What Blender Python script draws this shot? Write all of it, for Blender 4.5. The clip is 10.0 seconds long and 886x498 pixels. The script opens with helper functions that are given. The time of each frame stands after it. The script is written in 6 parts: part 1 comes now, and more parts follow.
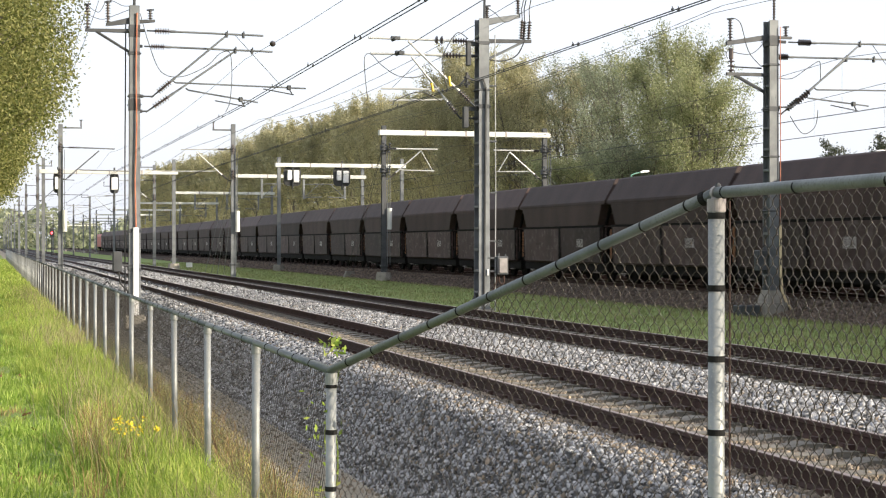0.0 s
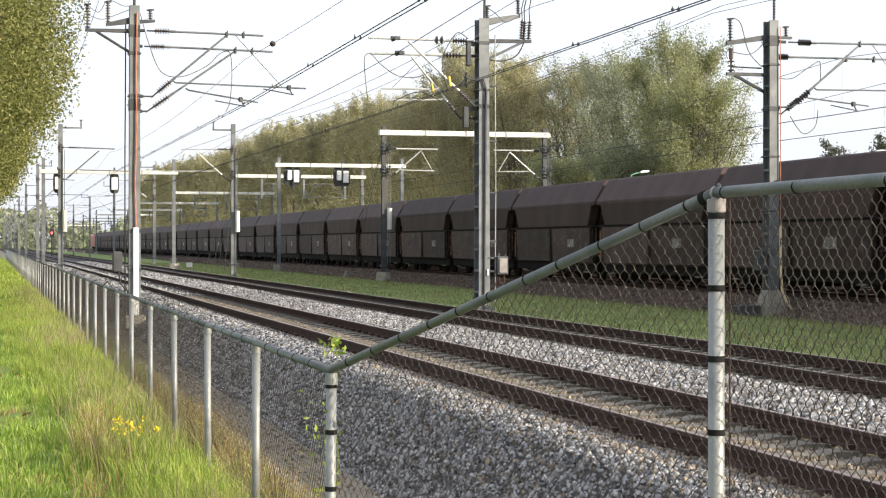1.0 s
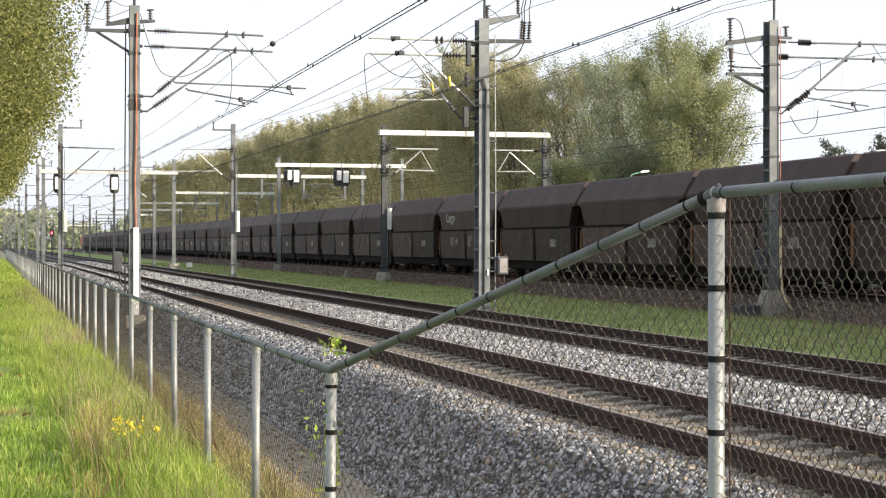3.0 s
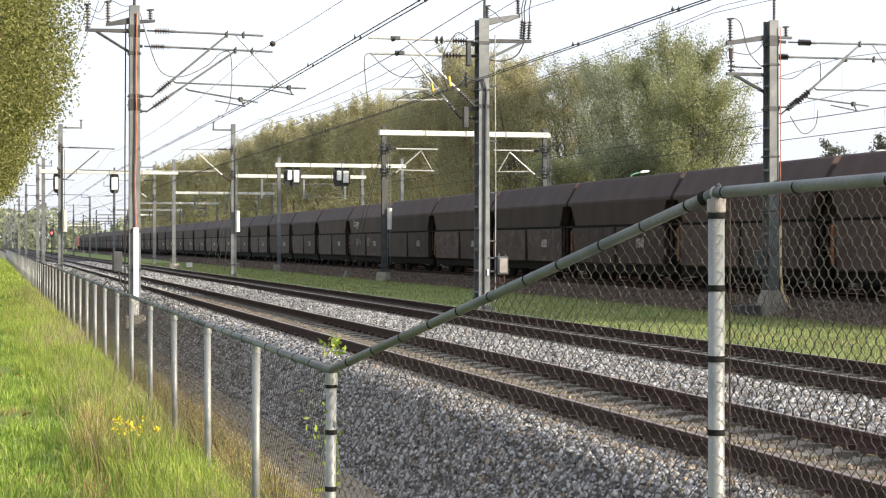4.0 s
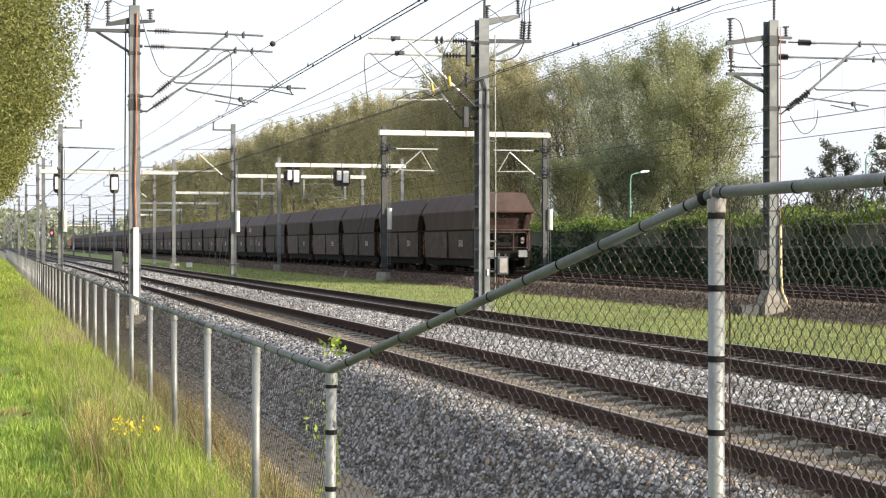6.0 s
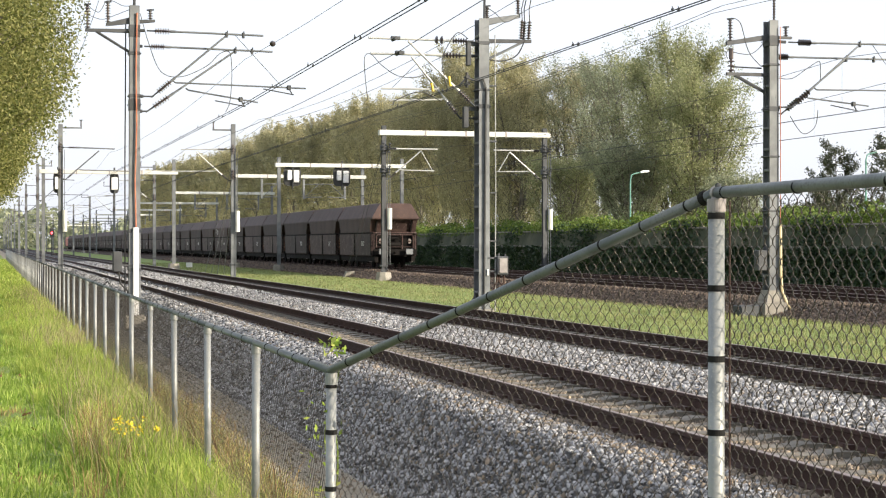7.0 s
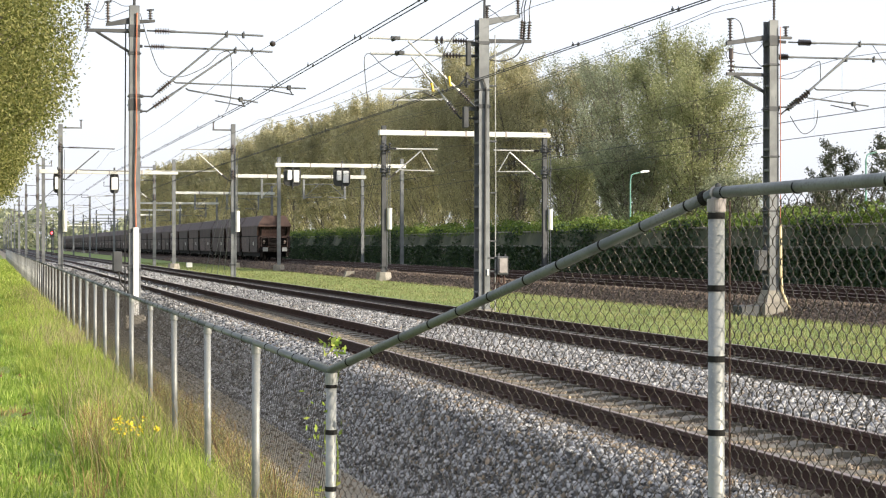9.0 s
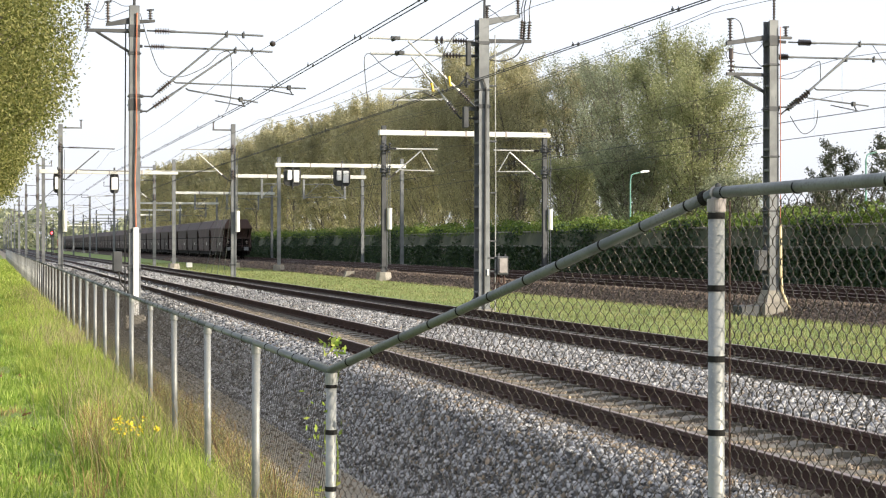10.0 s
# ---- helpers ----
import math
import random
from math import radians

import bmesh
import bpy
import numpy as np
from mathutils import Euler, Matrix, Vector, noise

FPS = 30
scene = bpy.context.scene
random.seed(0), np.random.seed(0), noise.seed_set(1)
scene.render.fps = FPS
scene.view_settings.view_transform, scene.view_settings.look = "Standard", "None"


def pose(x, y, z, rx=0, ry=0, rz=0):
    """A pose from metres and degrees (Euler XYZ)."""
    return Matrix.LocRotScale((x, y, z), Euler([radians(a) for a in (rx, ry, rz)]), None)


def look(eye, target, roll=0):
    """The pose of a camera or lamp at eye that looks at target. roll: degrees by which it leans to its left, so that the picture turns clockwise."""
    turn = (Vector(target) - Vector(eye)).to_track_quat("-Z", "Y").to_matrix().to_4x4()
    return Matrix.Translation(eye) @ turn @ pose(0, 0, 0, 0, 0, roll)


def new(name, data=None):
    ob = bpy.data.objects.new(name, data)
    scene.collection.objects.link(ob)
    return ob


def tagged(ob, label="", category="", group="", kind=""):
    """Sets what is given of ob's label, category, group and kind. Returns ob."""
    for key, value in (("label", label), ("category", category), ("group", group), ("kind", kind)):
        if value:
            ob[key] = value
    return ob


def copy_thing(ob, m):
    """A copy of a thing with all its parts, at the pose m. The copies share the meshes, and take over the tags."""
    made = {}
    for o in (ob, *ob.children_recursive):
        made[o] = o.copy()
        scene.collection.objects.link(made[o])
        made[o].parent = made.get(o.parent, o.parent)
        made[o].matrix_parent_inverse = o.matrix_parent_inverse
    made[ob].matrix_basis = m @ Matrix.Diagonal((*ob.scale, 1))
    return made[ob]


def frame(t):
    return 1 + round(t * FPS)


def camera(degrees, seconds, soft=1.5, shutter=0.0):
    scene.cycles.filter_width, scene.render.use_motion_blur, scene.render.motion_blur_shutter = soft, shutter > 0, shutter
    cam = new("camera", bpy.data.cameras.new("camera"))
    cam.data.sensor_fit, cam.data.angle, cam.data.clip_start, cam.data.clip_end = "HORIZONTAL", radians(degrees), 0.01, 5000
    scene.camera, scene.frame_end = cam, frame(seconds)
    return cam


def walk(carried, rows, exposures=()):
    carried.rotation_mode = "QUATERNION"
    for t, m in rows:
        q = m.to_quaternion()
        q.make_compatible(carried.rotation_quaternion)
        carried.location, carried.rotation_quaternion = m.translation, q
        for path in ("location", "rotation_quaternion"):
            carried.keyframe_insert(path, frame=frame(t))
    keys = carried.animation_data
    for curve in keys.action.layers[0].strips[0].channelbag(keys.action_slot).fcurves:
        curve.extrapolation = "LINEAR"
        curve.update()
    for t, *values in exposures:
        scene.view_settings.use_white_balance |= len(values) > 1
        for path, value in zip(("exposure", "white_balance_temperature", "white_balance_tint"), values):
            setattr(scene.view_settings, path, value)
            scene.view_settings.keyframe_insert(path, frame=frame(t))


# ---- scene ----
EYE = (0.0, 0.0, 1.63)
YAW, DIP, ROLL = 14.92, 0.166, 0.0
cam = camera(29.28, 10.0, soft=1.15, shutter=0.25)
CAM_POSE = pose(EYE[0], EYE[1], EYE[2], 90 - DIP, 0, -YAW) @ pose(0, 0, 0, 0, 0, ROLL)
walk(cam, [(0.0, CAM_POSE), (10.0, CAM_POSE)], exposures=[(0.0, 0.8), (10.0, 0.8)])

# ---- light ----
SUN_TO = Vector((1.0, -0.85, 0.435)).normalized()
world = bpy.data.worlds.new("sky")
scene.world = world
world.use_nodes = True
wn = world.node_tree
sky = wn.nodes.new("ShaderNodeTexSky")
sky.sky_type = "NISHITA"
sky.sun_disc = False
sky.sun_elevation = math.asin(SUN_TO.z)
sky.sun_rotation = math.atan2(SUN_TO.x, SUN_TO.y)
sky.air_density, sky.dust_density, sky.ozone_density = 1.0, 4.0, 1.0
haze = wn.nodes.new("ShaderNodeMixRGB")  # thin white haze over the whole sky
haze.inputs[0].default_value, haze.inputs[2].default_value = 0.75, (4.5, 4.68, 5.2, 1)
wn.links.new(sky.outputs[0], haze.inputs[1])
wn.links.new(haze.outputs[0], wn.nodes["Background"].inputs[0])
wn.nodes["Background"].inputs[1].default_value = 0.15
sun = new("sun", bpy.data.lights.new("sun", "SUN"))
sun.data.energy, sun.data.angle, sun.data.color = 5.0, radians(0.6), (1.0, 0.88, 0.7)
sun.matrix_world = look(SUN_TO * 100, (0, 0, 0))

# ---- materials ----
MATS = {}


def surface(name, a, b, scale=3.0, rough=0.7, metal=0.0, bump=0.2, fine=40.0, c=None, vary=0.12, island=0.0, stretch=(1, 1, 1), spec=0.5):
    """Two tones mixed by broad noise, a third by patches, fine grain in the relief and gloss."""
    m = bpy.data.materials.new(name)
    m.use_nodes = True
    n, l = m.node_tree.nodes, m.node_tree.links
    bsdf = n["Principled BSDF"]
    co = n.new("ShaderNodeTexCoord")
    mp = n.new("ShaderNodeMapping")
    mp.inputs["Scale"].default_value = stretch
    l.new(co.outputs["Object"], mp.inputs[0])
    big = n.new("ShaderNodeTexNoise")
    big.inputs["Scale"].default_value, big.inputs["Detail"].default_value = scale, 5
    l.new(mp.outputs[0], big.inputs["Vector"])
    small = n.new("ShaderNodeTexNoise")
    small.inputs["Scale"].default_value, small.inputs["Detail"].default_value = fine, 3
    l.new(mp.outputs[0], small.inputs["Vector"])
    ramp = n.new("ShaderNodeValToRGB")
    ramp.color_ramp.elements[0].position, ramp.color_ramp.elements[1].position = 0.35, 0.65
    ramp.color_ramp.elements[0].color, ramp.color_ramp.elements[1].color = (*a, 1), (*b, 1)
    l.new(big.outputs[0], ramp.inputs[0])
    col = ramp.outputs[0]
    if c:
        pick = n.new("ShaderNodeValToRGB")
        pick.color_ramp.elements[0].position, pick.color_ramp.elements[1].position = 0.56, 0.68
        l.new(small.outputs[0], pick.inputs[0])
        mix = n.new("ShaderNodeMixRGB")
        mix.inputs[2].default_value = (*c, 1)
        l.new(pick.outputs[0], mix.inputs[0])
        l.new(col, mix.inputs[1])
        col = mix.outputs[0]
    hsv = n.new("ShaderNodeHueSaturation")
    src = n.new("ShaderNodeNewGeometry").outputs["Random Per Island"] if island else n.new("ShaderNodeObjectInfo").outputs["Random"]
    amount = island or vary
    rng = n.new("ShaderNodeMapRange")
    rng.inputs[3].default_value, rng.inputs[4].default_value = 1 - amount, 1 + amount
    l.new(src, rng.inputs[0])
    l.new(rng.outputs[0], hsv.inputs["Value"])
    l.new(col, hsv.inputs["Color"])
    l.new(hsv.outputs[0], bsdf.inputs["Base Color"])
    rr = n.new("ShaderNodeMapRange")
    rr.inputs[3].default_value, rr.inputs[4].default_value = max(0.05, rough - 0.12), min(1, rough + 0.12)
    l.new(small.outputs[0], rr.inputs[0])
    l.new(rr.outputs[0], bsdf.inputs["Roughness"])
    bsdf.inputs["Metallic"].default_value = metal
    bsdf.inputs["Specular IOR Level"].default_value = spec
    if bump:
        bp = n.new("ShaderNodeBump")
        bp.inputs["Strength"].default_value, bp.inputs["Distance"].default_value = bump, 0.02
        l.new(small.outputs[0], bp.inputs["Height"])
        l.new(bp.outputs[0], bsdf.inputs["Normal"])
    MATS[name] = m
    return m


def leafy(name, a, b, c, trans=0.35, rough=0.55):
    """Leaves: three tones picked leaf by leaf, with some light passing through."""
    m = bpy.data.materials.new(name)
    m.use_nodes = True
    n, l = m.node_tree.nodes, m.node_tree.links
    bsdf, out = n["Principled BSDF"], n["Material Output"]
    ramp = n.new("ShaderNodeValToRGB")
    e = ramp.color_ramp.elements
    e[0].position, e[0].color, e[1].position, e[1].color = 0.0, (*a, 1), 1.0, (*c, 1)
    mid = e.new(0.55)
    mid.color = (*b, 1)
    l.new(n.new("ShaderNodeNewGeometry").outputs["Random Per Island"], ramp.inputs[0])
    co = n.new("ShaderNodeTexCoord")
    nz = n.new("ShaderNodeTexNoise")
    nz.inputs["Scale"].default_value, nz.inputs["Detail"].default_value = 0.45, 3
    l.new(co.outputs["Object"], nz.inputs["Vector"])
    rng = n.new("ShaderNodeMapRange")
    rng.inputs[1].default_value, rng.inputs[2].default_value = 0.3, 0.7
    rng.inputs[3].default_value, rng.inputs[4].default_value = 0.75, 1.25
    l.new(nz.outputs[0], rng.inputs[0])
    hsv = n.new("ShaderNodeHueSaturation")
    l.new(rng.outputs[0], hsv.inputs["Value"])
    l.new(ramp.outputs[0], hsv.inputs["Color"])
    l.new(hsv.outputs[0], bsdf.inputs["Base Color"])
    bsdf.inputs["Roughness"].default_value = rough
    bsdf.inputs["Specular IOR Level"].default_value = 0.35
    tr = n.new("ShaderNodeBsdfTranslucent")
    l.new(hsv.outputs[0], tr.inputs[0])
    mix = n.new("ShaderNodeMixShader")
    mix.inputs[0].default_value = trans
    l.new(bsdf.outputs[0], mix.inputs[1])
    l.new(tr.outputs[0], mix.inputs[2])
    l.new(mix.outputs[0], out.inputs[0])
    MATS[name] = m
    return m


STEEL = surface("galvanised_steel", (0.105, 0.114, 0.123), (0.175, 0.188, 0.199), 2.0, 0.55, 0.2, 0.1, 60)
STEEL_DARK = surface("weathered_dark_steel", (0.036, 0.04, 0.046), (0.068, 0.073, 0.08), 2.0, 0.65, 0.1, 0.15, 50)
STEEL_PALE = surface("pale_painted_steel", (0.5, 0.51, 0.49), (0.62, 0.62, 0.59), 1.5, 0.55, 0.0, 0.1, 40)
# Paler copy of the grey tube steel, with sunlight put into its colour.
LIT_TUBE = surface("sunlit_pale_tube", (0.36, 0.37, 0.37), (0.48, 0.485, 0.48), 3.0, 0.45, 0.3, 0.05, 60)
POST = surface("greyed_zinc_post", (0.165, 0.177, 0.178), (0.25, 0.262, 0.26), 6.0, 0.5, 0.25, 0.1, 90, c=(0.28, 0.28, 0.26))
TUBE = surface("grey_green_zinc_tube", (0.088, 0.102, 0.104), (0.14, 0.156, 0.155), 5.0, 0.5, 0.25, 0.1, 90, c=(0.09, 0.1, 0.095))
WIRE = surface("dull_fence_wire", (0.03, 0.025, 0.021), (0.085, 0.074, 0.064), 14.0, 0.33, 0.5, 0.0, 90)
COPPER_WIRE = surface("dark_overhead_wire", (0.05, 0.053, 0.055), (0.09, 0.09, 0.088), 3.0, 0.7, 0.2, 0.0)
CERAMIC = surface("dark_glazed_insulator", (0.05, 0.04, 0.04), (0.09, 0.07, 0.065), 8.0, 0.3, 0.0, 0.0)
BAND = surface("black_band", (0.008, 0.008, 0.008), (0.018, 0.018, 0.018), 8.0, 0.85, 0.0, 0.1, spec=0.15)
RUST_RAIL = surface("rusted_rail_side", (0.031, 0.0145, 0.0105), (0.055, 0.028, 0.021), 3.0, 0.85, 0.1, 0.3, 60)
RAIL_TOP = surface("worn_rail_head", (0.16, 0.11, 0.09), (0.26, 0.2, 0.17), 4.0, 0.4, 0.6, 0.05, 60, stretch=(8, 0.3, 1))
CONCRETE = surface("weathered_concrete", (0.2, 0.185, 0.16), (0.31, 0.29, 0.255), 3.0, 0.9, 0.0, 0.4, 50, c=(0.16, 0.15, 0.13))
SLEEPER = surface("sleeper_concrete", (0.105, 0.096, 0.078), (0.18, 0.166, 0.138), 4.0, 0.9, 0.0, 0.4, 60, c=(0.15, 0.12, 0.09))
# Bed far darker than its stones: shade of the gaps put into the colour.
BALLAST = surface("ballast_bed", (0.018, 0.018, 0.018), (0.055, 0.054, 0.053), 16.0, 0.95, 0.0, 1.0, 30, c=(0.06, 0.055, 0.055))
STONE = surface("crushed_stone", (0.143, 0.146, 0.153), (0.29, 0.288, 0.286), 9.0, 0.8, 0.0, 0.1, 60, island=0.95)
STONE_TAN = surface("rust_stained_stone", (0.155, 0.122, 0.086), (0.26, 0.212, 0.16), 7.0, 0.9, 0.0, 0.3, 60, island=0.55)
BALLAST_OLD = surface("old_brown_ballast", (0.034, 0.025, 0.019), (0.07, 0.052, 0.04), 12.0, 0.95, 0.0, 1.0, 22, c=(0.12, 0.1, 0.085), spec=0.2)
STONE_OLD = surface("old_brown_stone", (0.07, 0.05, 0.037), (0.14, 0.105, 0.08), 7.0, 0.9, 0.0, 0.3, 60, island=0.5)
GRASS_GROUND = surface("grass_sod", (0.1, 0.17, 0.028), (0.18, 0.235, 0.05), 0.7, 0.95, 0.0, 0.6, 25, c=(0.2, 0.17, 0.08))
SAND = surface("trodden_sand", (0.19, 0.165, 0.125), (0.29, 0.255, 0.2), 1.5, 0.95, 0.0, 0.6, 40, c=(0.1, 0.1, 0.05))
WAGON = surface("brown_wagon_paint", (0.041, 0.0265, 0.0255), (0.064, 0.042, 0.039), 0.9, 0.68, 0.0, 0.15, 18, c=(0.085, 0.05, 0.04), vary=0.3, stretch=(1, 1, 0.45), spec=0.25)
WAGON_LOW = surface("dusty_wagon_panel", (0.038, 0.0235, 0.0225), (0.068, 0.042, 0.039), 1.1, 0.65, 0.0, 0.15, 7, c=(0.14, 0.115, 0.105), vary=0.4, stretch=(1, 1, 0.4), spec=0.25)
WAGON_DUST = surface("faded_pale_paint", (0.09, 0.075, 0.07), (0.24, 0.21, 0.19), 5.0, 0.8, 0.0, 0.0, 14, c=(0.06, 0.045, 0.04))
# Underframe coloured near black to carry the shade beneath and between the wagons.
UNDER = surface("shade_black_underframe", (0.006, 0.0055, 0.0055), (0.014, 0.012, 0.0115), 3.0, 0.88, 0.0, 0.2, 40, spec=0.15)
MARK = surface("worn_white_lettering", (0.42, 0.39, 0.37), (0.6, 0.57, 0.54), 8.0, 0.7, 0.0, 0.0, 60)
ORANGE = surface("rust_orange_bar", (0.3, 0.12, 0.05), (0.4, 0.18, 0.08), 4.0, 0.7, 0.0, 0.1)
CAP = surface("pale_cast_cap", (0.22, 0.2, 0.2), (0.3, 0.28, 0.275), 9.0, 0.6, 0.1, 0.1)
BARK = surface("grey_bark", (0.085, 0.076, 0.064), (0.17, 0.152, 0.126), 3.0, 0.95, 0.0, 0.8, 20, stretch=(2, 2, 0.5))
WHITE = surface("white_enamel", (0.74, 0.75, 0.76), (0.82, 0.82, 0.82), 3.0, 0.4, 0.0, 0.02)
BLACK = surface("black_paint", (0.02, 0.022, 0.024), (0.035, 0.036, 0.038), 3.0, 0.6, 0.0, 0.05)
RED = surface("red_brown_conduit", (0.3, 0.1, 0.06), (0.42, 0.17, 0.1), 4.0, 0.6, 0.0, 0.05)
YELLOW = surface("yellow_sleeve", (0.75, 0.48, 0.04), (0.8, 0.55, 0.06), 4.0, 0.5, 0.0, 0.0)
CREAM = surface("cream_hose", (0.6, 0.48, 0.28), (0.7, 0.58, 0.36), 5.0, 0.5, 0.0, 0.05)
GREEN_PAINT = surface("green_lamp_paint", (0.1, 0.24, 0.2), (0.14, 0.3, 0.25), 4.0, 0.5, 0.0, 0.02)
LEAF_ROW = leafy("poplar_leaf", (0.26, 0.25, 0.14), (0.4, 0.375, 0.215), (0.52, 0.48, 0.31), 0.56)
LEAF_BIG = leafy("broad_tree_leaf", (0.16, 0.185, 0.092), (0.28, 0.3, 0.15), (0.43, 0.425, 0.25), 0.55)
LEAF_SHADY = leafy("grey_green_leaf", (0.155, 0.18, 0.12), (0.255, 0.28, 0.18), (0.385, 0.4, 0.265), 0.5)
LEAF_FAR = leafy("far_tree_leaf", (0.04, 0.05, 0.03), (0.07, 0.08, 0.05), (0.12, 0.125, 0.08), 0.3)
LEAF_NEAR = leafy("avenue_leaf", (0.09, 0.112, 0.03), (0.18, 0.19, 0.052), (0.34, 0.33, 0.135), 0.42)
LEAF_IVY = leafy("ivy_leaf", (0.015, 0.034, 0.02), (0.032, 0.058, 0.026), (0.06, 0.095, 0.036), 0.2)
LEAF_HEDGE = leafy("hedge_leaf", (0.06, 0.11, 0.02), (0.12, 0.18, 0.03), (0.2, 0.25, 0.05), 0.3)
BLADE = leafy("grass_blade", (0.17, 0.265, 0.036), (0.3, 0.39, 0.065), (0.47, 0.49, 0.15), 0.42, 0.6)
BLADE_LAWN = leafy("lawn_blade", (0.16, 0.26, 0.035), (0.28, 0.39, 0.065), (0.48, 0.54, 0.16), 0.45, 0.6)
BLADE_DRY = leafy("dry_grass_blade", (0.2, 0.18, 0.085), (0.29, 0.255, 0.13), (0.4, 0.355, 0.2), 0.3, 0.7)
BLADE_SHORT = leafy("verge_blade", (0.14, 0.175, 0.06), (0.21, 0.24, 0.09), (0.31, 0.31, 0.15), 0.3, 0.7)
BLADE_TUFT = leafy("tuft_blade", (0.18, 0.27, 0.04), (0.31, 0.4, 0.07), (0.48, 0.48, 0.14), 0.42, 0.65)
SORREL = leafy("sorrel_stalk", (0.2, 0.12, 0.06), (0.33, 0.23, 0.1), (0.4, 0.36, 0.13), 0.3, 0.8)
FALLEN = leafy("fallen_leaf", (0.12, 0.06, 0.03), (0.2, 0.11, 0.05), (0.3, 0.2, 0.1), 0.2, 0.8)
FLOWER = leafy("yellow_flower", (0.7, 0.52, 0.02), (0.8, 0.62, 0.03), (0.85, 0.7, 0.08), 0.2)

# ---- building helpers ----


def part(name, bm, material, parent=None, label="", smooth=False):
    """Links a bmesh as one mesh object, under a thing or a part."""
    me = bpy.data.meshes.new(name)
    bmesh.ops.recalc_face_normals(bm, faces=bm.faces)
    bm.to_mesh(me)
    bm.free()
    if smooth:
        me.shade_smooth()
    me.materials.append(material)
    ob = new(name, me)
    ob.parent = parent
    if label:
        ob["label"] = label
    return ob


def bulk(name, verts, faces, material, parent=None):
    """A large mesh from arrays made by formula."""
    me = bpy.data.meshes.new(name)
    v = np.ascontiguousarray(verts, dtype=np.float32).reshape(-1, 3)
    f = np.ascontiguousarray(faces, dtype=np.int32)
    k = f.shape[1]
    me.vertices.add(len(v))
    me.vertices.foreach_set("co", v.ravel())
    me.loops.add(f.size)
    me.loops.foreach_set("vertex_index", f.ravel())
    me.polygons.add(len(f))
    me.polygons.foreach_set("loop_start", np.arange(0, f.size, k, dtype=np.int32))
    me.polygons.foreach_set("loop_total", np.full(len(f), k, dtype=np.int32))
    me.update(calc_edges=True)
    me.materials.append(material)
    ob = new(name, me)
    ob.parent = parent
    return ob


def box(bm, x0, x1, y0, y1, z0, z1, bevel=0.0):
    vs = [bm.verts.new((x, y, z)) for z in (z0, z1) for y in (y0, y1) for x in (x0, x1)]
    fs = [bm.faces.new([vs[i] for i in q]) for q in ((0, 1, 3, 2), (4, 6, 7, 5), (0, 4, 5, 1), (2, 3, 7, 6), (0, 2, 6, 4), (1, 5, 7, 3))]
    if bevel:
        bmesh.ops.bevel(bm, geom=list({e for f in fs for e in f.edges}), offset=bevel, segments=1, affect="EDGES")
    return bm


def rod(bm, p, q, r, n=8, r2=None, caps=True):
    p, q = Vector(p), Vector(q)
    d = (q - p).normalized()
    a = d.orthogonal().normalized()
    b = d.cross(a)
    r2 = r if r2 is None else r2
    ring = [[bm.verts.new(c + (a * math.cos(t) + b * math.sin(t)) * s) for t in [2 * math.pi * i / n for i in range(n)]] for c, s in ((p, r), (q, r2))]
    for i in range(n):
        bm.faces.new((ring[0][i], ring[0][(i + 1) % n], ring[1][(i + 1) % n], ring[1][i]))
    if caps:
        bm.faces.new(ring[0][::-1])
        bm.faces.new(ring[1])
    return bm


def line(bm, pts, r, n=5):
    """A bent tube through the points, in one piece."""
    pts = [Vector(p) for p in pts]
    rings = []
    ref = None
    for i, p in enumerate(pts):
        d = (pts[min(i + 1, len(pts) - 1)] - pts[max(i - 1, 0)]).normalized()
        a = d.orthogonal().normalized() if ref is None else (ref - d * ref.dot(d)).normalized()
        ref = a
        b = d.cross(a)
        rings.append([bm.verts.new(p + (a * math.cos(t) + b * math.sin(t)) * r) for t in [2 * math.pi * k / n for k in range(n)]])
    for u, v in zip(rings, rings[1:]):
        for k in range(n):
            bm.faces.new((u[k], u[(k + 1) % n], v[(k + 1) % n], v[k]))
    bm.faces.new(rings[0][::-1])
    bm.faces.new(rings[-1])
    return bm


def prism(bm, profile, y0, y1):
    """A closed outline in x and z, drawn out along y."""
    a = [bm.verts.new((x, y0, z)) for x, z in profile]
    b = [bm.verts.new((x, y1, z)) for x, z in profile]
    k = len(profile)
    for i in range(k):
        bm.faces.new((a[i], a[(i + 1) % k], b[(i + 1) % k], b[i]))
    bm.faces.new(a[::-1])
    bm.faces.new(b)
    return bm


def B():
    return bmesh.new()


def thing(name, m, label, category, group="", kind=""):
    ob = new(name)
    ob.matrix_basis = m
    return tagged(ob, label, category, group, kind)


# ---- the plan: x across the line, y along it, z from the rail heads ----
TRACKS = (6.60, 10.94, 24.85, 29.15)
LIFT = (0.0, 0.0, 0.1, 0.1)
GAUGE = 1.505
FAR = 900.0


def ground_z(x):
    return float(np.interp(x, GX, GZ))


GX = [-1500, -6, 0.4, 1.55, 1.85, 2.7, 3.2, 4.2, 13.0, 14.5, 20.5, 22.5, 34.0, 36.5, 1500]
GZ = [-0.3, -0.3, -0.25, -0.22, -0.36, -0.86, -0.97, -1.02, -0.6, -0.36, -0.45, -0.55, -0.5, -0.4, -0.4]


